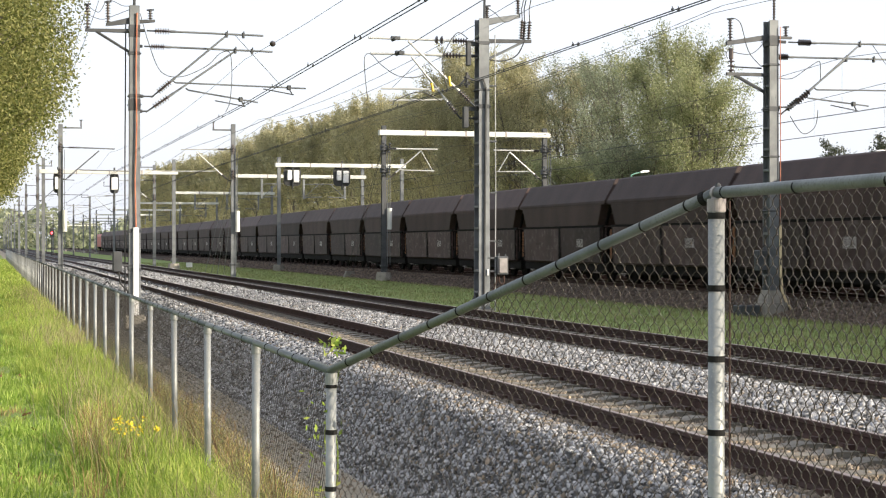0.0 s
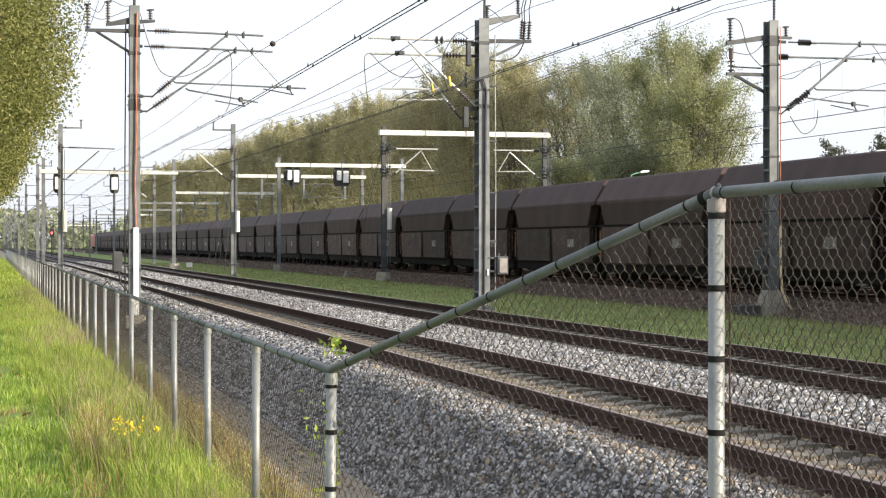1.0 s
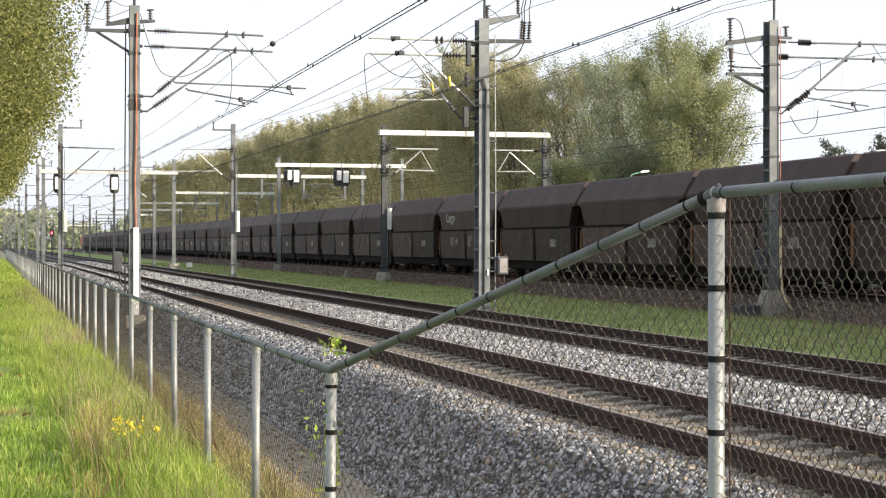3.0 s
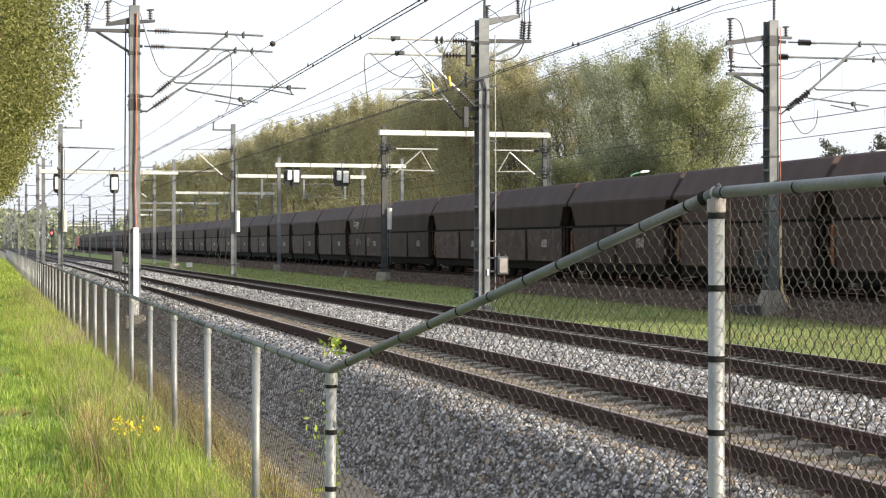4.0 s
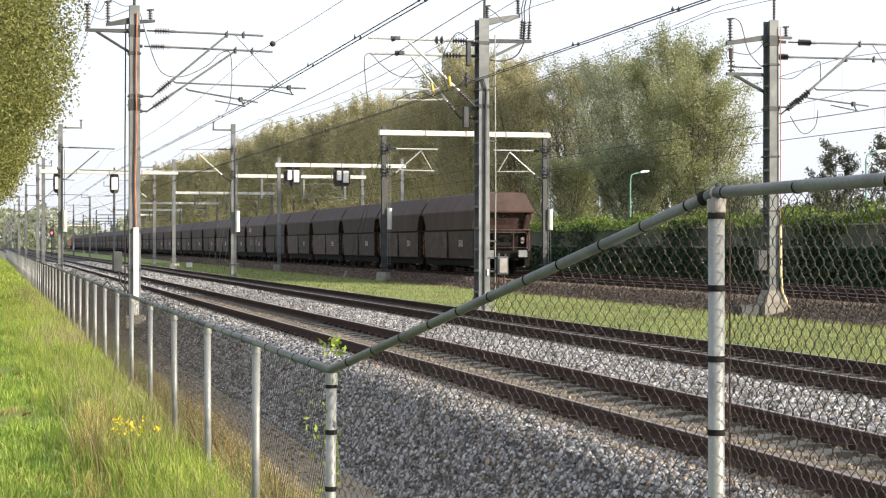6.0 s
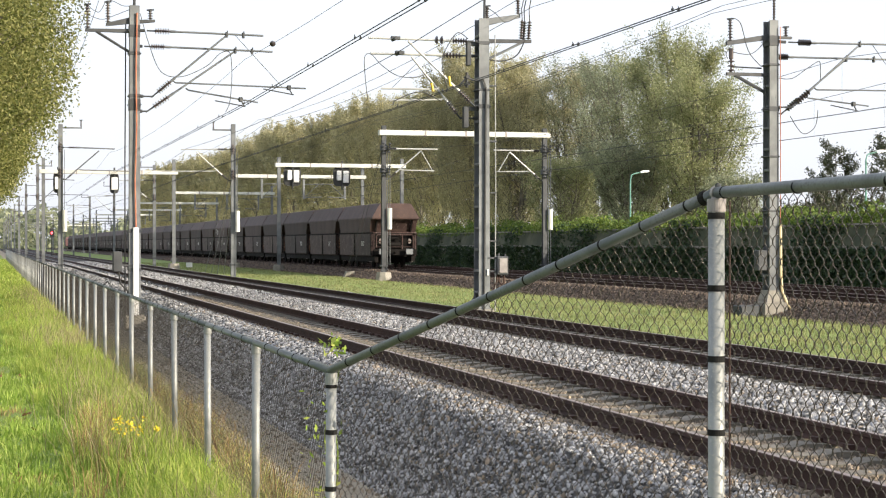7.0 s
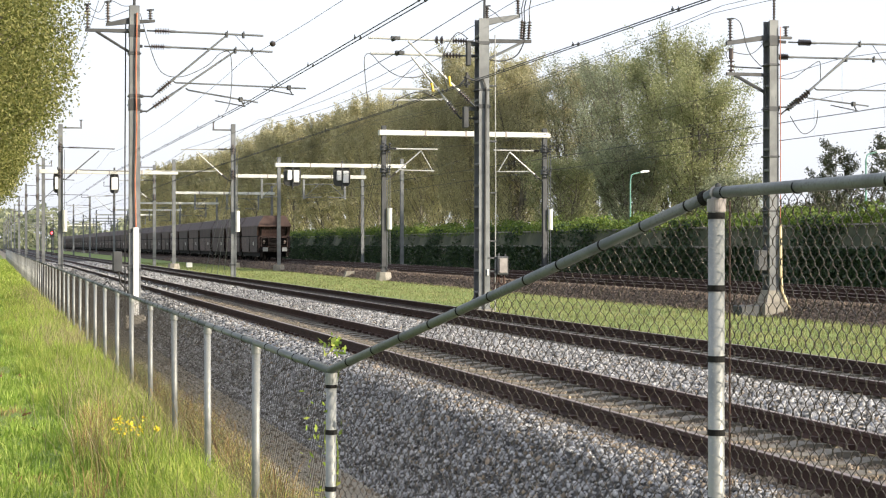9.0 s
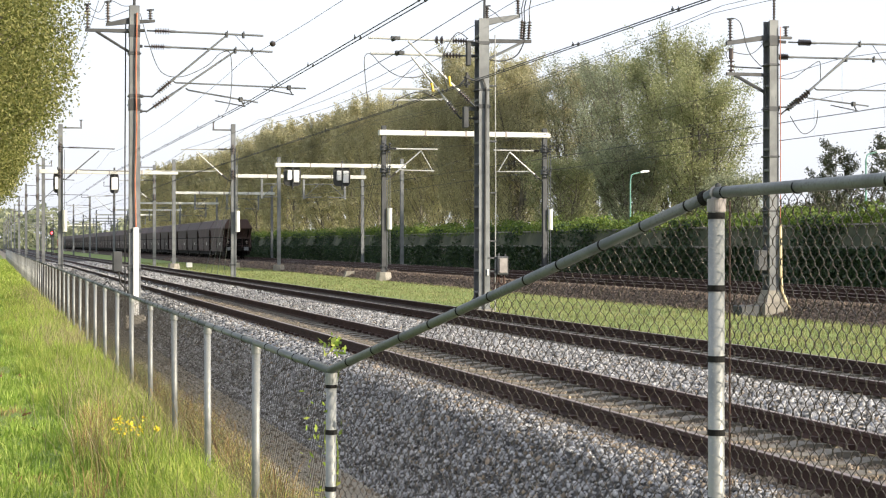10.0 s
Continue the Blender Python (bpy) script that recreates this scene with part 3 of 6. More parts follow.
def make_first_mast():
    """The mast by the fence, with the red conduit and its white cover."""
    t = mast_column(pose(3.95, 49.0, 0), "grey steel catenary mast with red conduit and white cover", 0.33, 0.32, -0.45, 8.42, STEEL, 0.85, ((7.7, 0.34), (7.06, 0.1), (5.85, 0.1), (5.6, 0.34), (2.0, 0.09), (0.9, 0.09)))
    support_arm(t, 1, -0.12, (7.71, 0.57, 0.99, 3.68, 7.67), (0.5, 5.84, 0.24, 2.62, 7.65), (1.15, 6.25, 4.93, 6.17), rib=0.1)
    support_arm(t, 1, 0.2, (7.3, 0.49, 0.88, 4.0, 7.25), (0.38, 5.44, 0.24, 2.91, 7.24), (1.56, 6.07, 3.57, 5.76), rib=0.1)
    cable(t, "hanger_wire", [(2.86, 7.68), (4.25, 6.2)], 0.009)
    cable(t, "jumper_cable", [(0.16, 8.2), (0.42, 7.3), (0.75, 6.56), (1.32, 6.43), (2.04, 6.75), (2.4, 7.1), (2.62, 7.2), (2.74, 7.1), (2.78, 6.5), (2.72, 5.75), (2.6, 5.45)], 0.012)
    low = tapered_bracket(t, "feeder_bracket", (-0.1, 7.7), (-1.38, 7.69), 0.055, 0.04)
    bm = B()
    rod(bm, (-1.07, 0, 7.66), (-0.14, 0, 7.1), 0.04, 6)
    part("brace", bm, STEEL_DARK, low)
    post_insulator(low, -1.31, 0, 7.74, 8.36, 0.1)
    up = tapered_bracket(t, "feeder_bracket", (-0.1, 8.0), (-0.8, 7.86), 0.09, 0.045)
    post_insulator(up, -0.74, 0, 7.92, 8.45, 0.085)
    side = tapered_bracket(t, "arrester_bracket", (0.1, 7.97), (0.58, 8.01), 0.055, 0.035)
    post_insulator(side, 0.45, 0, 8.05, 8.26, 0.085, 3)
    cable(t, "jumper_cable", [(-1.31, 8.4), (-1.0, 8.2), (-0.74, 8.55), (-0.3, 8.4), (0.0, 8.44)], 0.01)
    cable(t, "jumper_cable", [(-1.25, 8.1), (-0.9, 8.0), (-0.5, 8.15), (-0.15, 8.3)], 0.009)
    bm = B()
    rod(bm, (0, 0, 8.42), (0, 0, 8.95), 0.045, 6, 0.03)
    part("top_spike", bm, STEEL_DARK, t)
    bm = B()
    line(bm, [(-0.27, -0.05, -0.45), (-0.27, -0.05, 4), (-0.24, 0, 8.0)], 0.02, 5)
    part("earth_cable", bm, BLACK, t)
    bm = B()
    line(bm, [(0.03, -0.2, 1.9), (0.0, -0.2, 3.4), (0.045, -0.2, 5.0), (0.03, -0.19, 6.6), (0.06, -0.18, 8.2)], 0.022, 6)
    part("conduit", bm, RED, t, "red-brown conduit")
    bm = B()
    box(bm, -0.06, 0.1, -0.24, -0.17, -0.45, 2.1, 0.02)
    part("conduit_cover", bm, WHITE, t, "white conduit cover")
    bm = B()
    box(bm, -0.62, -0.36, -0.25, 0.05, 0.85, 1.42, 0.02)
    side = part("equipment_box", bm, STEEL_DARK, t, "dark equipment box on a side bracket")
    bm = B()
    box(bm, -0.38, 0.0, -0.2, -0.15, 1.0, 1.05)
    part("bracket", bm, STEEL_DARK, side)
    bm = B()
    line(bm, [(-0.45, -0.1, 0.85), (-0.4, -0.1, 0.5), (-0.2, -0.12, 0.3), (-0.18, -0.1, -0.45)], 0.025, 6)
    part("cable", bm, BLACK, side)


def make_second_mast():
    """The mast between the lines, with hanging cable ends and the equipment box."""
    t = mast_column(pose(13.8, 47.4, 0), "grey steel catenary mast with equipment box and yellow sleeves", 0.34, 0.54, -0.3, 8.17, STEEL, 0.88, ((7.46, 0.1), (5.62, 0.12), (6.1, 0.07)))
    support_arm(t, -1, -0.18, (7.5, 0.5, 0.95, 3.41, 7.51), (0.27, 5.62, 0.24, 2.25, 7.45), (1.42, 6.08, 3.05, 6.07), tube=LIT_TUBE, r=0.036, rib=0.09, fittings=False)
    support_arm(t, -1, 0.14, (7.11, 0.6, 1.16, 3.28, 7.1), (0.62, 5.3, 0.26, 2.08, 7.05), (1.18, 5.82, 2.72, 5.76), tube=LIT_TUBE, r=0.036, rib=0.09, fittings=False)
    bm = B()
    insulator(bm, (-1.2, -0.18, 7.5), (-1.5, -0.18, 7.5), 2, 0.13)
    part("tension_insulator", bm, CERAMIC, t)
    for x, z in ((-2.62, 7.51), (-2.5, 7.1)):
        bm = B()
        rod(bm, (x, -0.3, z), (x, 0.2, z), 0.05, 8)
        box(bm, x - 0.13, x + 0.13, -0.25, -0.1, z - 0.04, z + 0.06, 0.015)
        part("tube_clamp", bm, STEEL_DARK, t)
    bm = B()
    box(bm, -0.5, -0.36, -0.16, 0.0, 6.8, 7.5, 0.02)
    box(bm, -0.4, -0.1, -0.12, -0.04, 7.38, 7.5)
    part("hanging_bracket", bm, STEEL_DARK, t)
    bm = B()
    box(bm, -0.58, -0.42, -0.1, 0.06, 5.0, 5.62, 0.02)
    box(bm, -0.5, -0.1, -0.06, 0.02, 5.5, 5.62)
    part("strut_bracket", bm, STEEL_DARK, t)
    tapered_bracket(t, "feeder_bracket", (0.1, 8.08), (1.16, 8.3), 0.11, 0.055, material=STEEL)
    post_insulator(t, 1.1, 0, 8.36, 8.85, 0.08)
    post_insulator(t, 0.16, 0, 8.2, 8.5, 0.075, 5)
    low = tapered_bracket(t, "feeder_bracket", (0.1, 7.54), (1.5, 7.57), 0.06, 0.045)
    bm = B()
    rod(bm, (0.12, 0, 6.98), (1.24, 0, 7.54), 0.04, 6)
    part("brace", bm, STEEL, low)
    for xx, yy in ((1.16, -0.1), (1.28, 0.05), (1.4, -0.06)):
        bm = B()
        insulator(bm, (xx, yy, 7.62), (xx + 0.04, yy, 8.16), 7, 0.085)
        end = part("cable_end", bm, CERAMIC, t, "brown ribbed cable end")
        bm = B()
        line(bm, [(xx + 0.04, yy, 8.16), (xx + 0.02, yy, 8.5), (xx + 0.12, yy, 8.95)], 0.016, 5)
        part("lead", bm, COPPER_WIRE, end)
    cable(t, "jumper_cable", [(1.3, 7.6), (1.05, 7.15), (0.6, 6.97), (0.1, 7.02), (-0.3, 7.12)], 0.02, BLACK)
    cable(t, "jumper_cable", [(1.1, 8.3), (0.7, 8.1), (0.4, 8.35), (0.16, 8.5)], 0.012)
    cable(t, "jumper_cable", [(-0.5, 7.55), (-0.85, 7.7), (-1.25, 7.0), (-1.2, 6.4), (-1.1, 6.1)], 0.014, y=-0.3)
    cable(t, "jumper_cable", [(-1.5, 6.65), (-1.9, 6.45), (-2.5, 6.45), (-3.0, 6.75), (-3.3, 7.05), (-3.5, 6.95), (-3.46, 6.2), (-3.4, 5.75)], 0.012)
    cable(t, "jumper_cable", [(-1.3, 5.75), (-1.9, 6.0), (-2.6, 5.75), (-2.7, 5.6)], 0.016, y=-0.2)
    cable(t, "hanger_wire", [(-2.0, 6.8), (-2.7, 6.1)], 0.009)
    bm = B()
    rod(bm, (0.08, 0, 8.17), (0.08, 0, 8.95), 0.045, 6, 0.03)
    part("top_spike", bm, STEEL_DARK, t)
    bm = B()
    line(bm, [(0.34, -0.2, -0.3), (0.36, -0.2, 3), (0.34, -0.2, 7.7)], 0.016, 6)
    part("conduit", bm, LIT_TUBE, t)
    for zz in (1.7, 3.1, 4.6, 6.2):
        bm = B()
        box(bm, 0.12, 0.38, -0.24, -0.16, zz, zz + 0.04)
        part("conduit_clip", bm, STEEL_DARK, t)
    bm = B()
    line(bm, [(-0.75, -0.3, 6.2), (-0.55, -0.3, 6.42), (-0.3, -0.3, 6.36), (-0.04, -0.3, 6.4), (0.05, -0.3, 6.1), (0.03, -0.3, 5.4), (-0.02, -0.29, -0.3)], 0.032, 6)
    part("feed_cable", bm, BLACK, t, "thick black feed cable")
    bm = B()
    for zz in (6.25, 6.45):
        rod(bm, (-0.53, -0.4, zz), (-0.53, -0.16, zz), 0.06, 8)
    rod(bm, (-0.53, -0.28, 6.15), (-0.53, -0.28, 6.58), 0.045, 8)
    part("line_clamp", bm, BLACK, t)
    for xx, z0, z1 in ((-1.0, 6.18, 6.46), (-1.52, 6.02, 6.26)):
        bm = B()
        rod(bm, (xx, -0.22, z0), (xx - 0.05, -0.22, z1), 0.036, 8)
        part("sleeve", bm, YELLOW, t, "yellow sleeve")
    bm = B()
    box(bm, 0.36, 0.7, -0.36, -0.1, 0.74, 1.28, 0.02)
    bx = part("equipment_box", bm, STEEL_DARK, t, "grey equipment box with bundled cables")
    bm = B()
    box(bm, 0.42, 0.66, -0.39, -0.36, 0.8, 1.22, 0.008)
    part("door", bm, CAP, bx)
    bm = B()
    for zz in (0.82, 1.2):
        box(bm, 0.1, 0.38, -0.28, -0.22, zz, zz + 0.05)
    rod(bm, (0.44, -0.23, 1.26), (0.44, -0.23, 1.36), 0.03, 6)
    rod(bm, (0.64, -0.23, 1.26), (0.64, -0.23, 1.34), 0.03, 6)
    part("box_bracket", bm, STEEL_DARK, bx)
    bm = B()
    line(bm, [(0.3, -0.2, 0.3), (0.36, -0.2, 0.5), (0.42, -0.2, 0.74)], 0.022, 6)
    line(bm, [(0.46, -0.2, 0.74), (0.46, -0.2, 0.54), (0.53, -0.2, 0.45), (0.62, -0.2, 0.52), (0.6, -0.2, 0.74)], 0.024, 6)
    part("cable_loop", bm, RUST_RAIL, bx)
    bm = B()
    rod(bm, (-0.2, -0.1, 0.12), (-0.5, -0.2, -0.3), 0.06, 6)
    part("foot_stay", bm, BLACK, t)
    bm = B()
    box(bm, 0.07, 0.13, -0.3, -0.27, 0.72, 0.9, 0.005)
    part("number_plate", bm, WHITE, t, "small white plate")


def make_third_mast():
    """The mast by the freight line, with the cream hose."""
    t = mast_column(pose(22.2, 45.8, 0), "pale steel catenary mast with cream hose and red conduit", 0.31, 0.48, -0.45, 8.2, STEEL, 0.9, ((7.6, 0.3), (6.9, 0.07), (5.6, 0.14), (4.2, 0.06), (2.6, 0.06)), 0.34)
    bm = B()
    ringed(bm, [(-0.44, 0.36, 0.38), (-0.08, 0.35, 0.37)])
    ringed(bm, [(-0.076, 0.27, 0.31), (0.02, 0.26, 0.3), (0.27, 0.17, 0.26)])
    part("footing", bm, CONCRETE, t, "weathered concrete footing")
    support_arm(t, 1, -0.12, (7.58, 0.83, 1.24, 5.0, 7.62), (0.6, 5.66, 0.26, 2.83, 7.57), (1.42, 6.2, 5.0, 6.24), rib=0.1)
    support_arm(t, 1, 0.2, (7.18, 0.31, 0.66, 4.6, 7.2), (0.45, 5.5, 0.26, 2.55, 7.17), (1.3, 5.98, 3.3, 5.78), rib=0.1)
    cable(t, "hanger_wire", [(3.3, 7.58), (4.3, 6.3)], 0.009)
    cable(t, "jumper_cable", [(0.2, 6.52), (0.65, 6.52), (1.1, 6.8), (1.45, 7.02), (1.57, 7.0), (1.58, 6.5)], 0.012)
    cable(t, "jumper_cable", [(0.6, 5.4), (1.0, 4.9), (1.4, 5.1), (1.5, 5.6)], 0.012)
    up = tapered_bracket(t, "feeder_bracket", (-0.1, 7.72), (-1.42, 7.5), 0.08, 0.06)
    post_insulator(up, -1.3, 0, 7.56, 8.16, 0.085)
    low = tapered_bracket(t, "feeder_bracket", (-0.1, 6.61), (-1.42, 6.61), 0.05, 0.045)
    bm = B()
    rod(bm, (-1.16, 0, 6.58), (-0.16, 0, 6.08), 0.05, 6)
    part("brace", bm, STEEL_DARK, low)
    bm = B()
    insulator(bm, (-1.27, 0, 6.66), (-1.27, 0, 7.05), 3, 0.12)
    rod(bm, (-1.27, 0, 7.04), (-1.27, 0, 7.36), 0.07, 8)
    part("switch_insulator", bm, CERAMIC, low)
    bm = B()
    rod(bm, (-1.25, 0, 6.82), (-0.3, 0, 6.8), 0.022, 6)
    part("switch_rod", bm, STEEL_DARK, low)
    side = tapered_bracket(t, "arrester_bracket", (0.1, 7.72), (0.66, 7.72), 0.045, 0.035)
    post_insulator(side, 0.48, 0, 7.76, 7.98, 0.08, 3)
    cable(t, "jumper_cable", [(-1.3, 8.24), (-1.0, 8.1), (-0.75, 7.3), (-0.4, 6.9), (-0.22, 6.7), (-0.2, 5.6)], 0.014)
    cable(t, "jumper_cable", [(-1.27, 7.25), (-0.7, 7.2), (-0.3, 7.5), (0.0, 8.1)], 0.012)
    cable(t, "jumper_cable", [(-1.27, 7.45), (-1.45, 7.2), (-1.4, 7.05)], 0.012)
    part("top_insulator", insulator(B(), (0.1, 0, 8.2), (0.1, 0, 8.85), 8, 0.06), CERAMIC, t)
    bm = B()
    line(bm, [(0.165, -0.27, 8.0), (0.175, -0.28, 5.0), (0.17, -0.28, 2.2)], 0.014, 6)
    part("conduit", bm, RED, t, "red-brown conduit")
    bm = B()
    line(bm, [(0.17, -0.29, 2.2), (0.18, -0.3, 0.7), (0.22, -0.3, 0.25), (0.36, -0.33, -0.1), (0.66, -0.38, -0.5)], 0.042, 8)
    part("hose", bm, CREAM, t, "cream cable hose")
    bm = B()
    box(bm, -0.5, -0.2, -0.2, 0.1, 0.85, 1.45, 0.02)
    part("equipment_box", bm, STEEL_DARK, t)
    bm = B()
    box(bm, -1.1, -0.42, -0.25, 0.25, -0.55, -0.16, 0.03)
    box(bm, -1.05, -0.6, -0.28, -0.25, -0.5, -0.22)
    part("ground_cabinet", bm, STEEL_DARK, t, "low dark cable cabinet at the foot")


def make_line_mast(m, s, label, weight=True, top=8.6):
    """A mast further along: one bracket, a feeder arm at its top, a tension weight."""
    t = mast_column(m, label, 0.27, 0.28, -0.4, top, STEEL, 0.92, ((7.25, 0.3), (5.95, 0.12), (5.7, 0.3), (0.4, 0.12)), 0.3, 1.3)
    support_arm(t, s, -0.1, (7.25, 0.45, 0.95, 3.1, 7.2), (0.3, 5.4, 0.2, 2.2, 7.08), (1.1, 5.95, 4.3, 5.9), tube=LIT_TUBE if s < 0 else STEEL, r=0.04, rib=0.09, fittings=False)
    for zz in (7.25, 5.75):
        bm = B()
        insulator(bm, (-0.05, -0.3, zz - 0.3), (-0.05, -0.3, zz + 0.3), 4, 0.12)
        part("guide_insulator", bm, CERAMIC, t)
    arm = tapered_bracket(t, "feeder_bracket", (0, 8.4), (s * 1.22, 8.4), 0.05, 0.04, material=STEEL)
    post_insulator(arm, s * 1.17, 0, 8.44, 8.8, 0.07, 5)
    if weight:
        bm = B()
        rod(bm, (0.22, -0.26, 2.35), (0.22, -0.26, 3.6), 0.14, 14)
        part("tension_weight", bm, STEEL_PALE, t, "pale cylindrical tension weight")
        bm = B()
        rod(bm, (0.22, -0.26, 3.6), (0.22, -0.26, 7.1), 0.018, 6)
        rod(bm, (0.12, -0.2, -0.3), (0.12, -0.2, 7.1), 0.022, 6)
        part("guide_rod", bm, STEEL, t)
    return t


def make_portal(y, x0, x1, beam_z, label, height=8.5, base=-0.55, arms=True, weights=True, reach=3.2):
    t = thing("catenary_portal", pose(0, y, 0), label, "catenary portal", "overhead line portals")
    for x, s in ((x0, 1), (x1, -1)):
        c = part("column", h_column(B(), 0.27, 0.27, base, height, 0.95), STEEL_DARK if arms else STEEL, t)
        c.location.x = x
        bm = B()
        rod(bm, (x, 0, base - 0.3), (x, 0, base + 0.55), 0.55, 8, 0.42)
        part("foundation", bm, CONCRETE, t, "weathered concrete foundation block")
        if arms:
            support_arm(t, s, -0.1, (7.16, 0.4, 0.72, reach, 7.16), (0.25, 5.4, 0.22, 2.2, 7.06), (1.0, 5.93, reach - 0.2, 5.9), x, LIT_TUBE, 0.045, 0.09, False)
            bm = B()
            rod(bm, (x + s * 2.2, -0.1, 7.06), (x + s * (reach - 0.33), -0.1, 5.95), 0.028, 6)
            part("hanger_rod", bm, LIT_TUBE, t)
        if weights:
            bm = B()
            rod(bm, (x + 0.3, -0.2, 2.48), (x + 0.3, -0.2, 3.7), 0.14, 12)
            part("tension_weight", bm, STEEL_PALE, t, "pale cylindrical tension weight")
            for gx in (0.2, 0.34):
                bm = B()
                rod(bm, (x + gx, -0.12, 0.4), (x + gx, -0.12, 7.0), 0.022, 6)
                part("guide_rod", bm, STEEL, t)
            for zz in (7.2, 5.9):
                bm = B()
                box(bm, x - 0.2, x + 0.2, -0.22, 0.2, zz - 0.16, zz + 0.16, 0.03)
                insulator(bm, (x - 0.1, -0.34, zz - 0.36), (x - 0.1, -0.34, zz + 0.36), 4, 0.13)
                insulator(bm, (x + 0.22, -0.3, zz - 0.3), (x + 0.3, -0.3, zz + 0.3), 4, 0.12)
                part("wheel_clamp", bm, STEEL_DARK, t)
            bm = B()
            box(bm, x - 0.2, x + 0.2, -0.2, 0.2, 0.3, 0.42, 0.02)
            rod(bm, (x - 0.22, -0.2, 0.05), (x - 0.05, -0.15, 0.4), 0.03, 6)
            rod(bm, (x + 0.22, -0.2, 0.05), (x + 0.05, -0.15, 0.4), 0.03, 6)
            part("base_clamp", bm, STEEL_DARK, t)
    bm = B()
    box(bm, x0 - 0.3, x1 + 0.3, -0.22, 0.22, beam_z - 0.16, beam_z + 0.14, 0.015)
    beam = part("crossbeam", bm, STEEL_PALE, t, "pale box crossbeam")
    for k in range(1, 4):
        xx = x0 + (x1 - x0) * k / 4
        bm = B()
        box(bm, xx - 0.05, xx + 0.05, -0.235, 0.235, beam_z - 0.19, beam_z + 0.17)
        part("splice_plate", bm, CAP, beam)
    return t


def make_signal(x, y, z, label, narrow=False):
    """A signal head seen from behind, hung from the gantry on a stem."""
    t = thing("railway_signal", pose(x, y, z), label, "railway signal", "gantry signals")
    bm = B()
    rod(bm, (0, 0, -1.9), (0, 0, 0.35), 0.07, 8)
    part("stem", bm, STEEL_DARK, t)
    bm = B()
    rim = [(math.copysign(abs(math.cos(a)) ** 0.5, math.cos(a)) * (0.36 if narrow else 0.7), math.copysign(abs(math.sin(a)) ** 0.5, math.sin(a)) * 0.8 - 0.87) for a in [2 * math.pi * i / 20 for i in range(20)]]
    prism(bm, rim, 0.1, 0.2)
    part("backboard", bm, BLACK, t, "black rounded backboard")
    for s in ((1,) if narrow else (-1, 1)):
        bm = B()
        box(bm, (-0.44 if s < 0 else (-0.24 if narrow else 0.06)), (-0.08 if s < 0 else (0.24 if narrow else 0.5)), -0.16, 0.1, -1.2 if s < 0 else -1.38, -0.42, 0.03)
        part("lamp_housing", bm, WHITE, t, "white lamp housing")
    return t


def make_stop_signal(x, y):
    """A post signal far down the line, its red lamp lit."""
    t = thing("stop_signal", pose(x, y, -0.2), "post signal with its red lamp lit, far down the line", "railway signal")
    bm = B()
    rod(bm, (0, 0, 0), (0, 0, 3.1), 0.08, 8)
    part("post", bm, STEEL_DARK, t)
    bm = B()
    prism(bm, [(-0.3, 2.9), (0.3, 2.9), (0.36, 3.4), (0.3, 4.2), (-0.3, 4.2), (-0.36, 3.4)], -0.06, 0.06)
    part("backboard", bm, BLACK, t)
    red = bpy.data.materials.new("lit_red_lamp")
    red.use_nodes = True
    b = red.node_tree.nodes["Principled BSDF"]
    b.inputs["Base Color"].default_value = (0.5, 0.02, 0.02, 1)
    b.inputs["Emission Color"].default_value = (1.0, 0.05, 0.06, 1)
    b.inputs["Emission Strength"].default_value = 6.0
    bm = B()
    rod(bm, (0, -0.1, 3.5), (0, -0.06, 3.5), 0.16, 14)
    part("lamp", bm, red, t, "glowing red lamp")


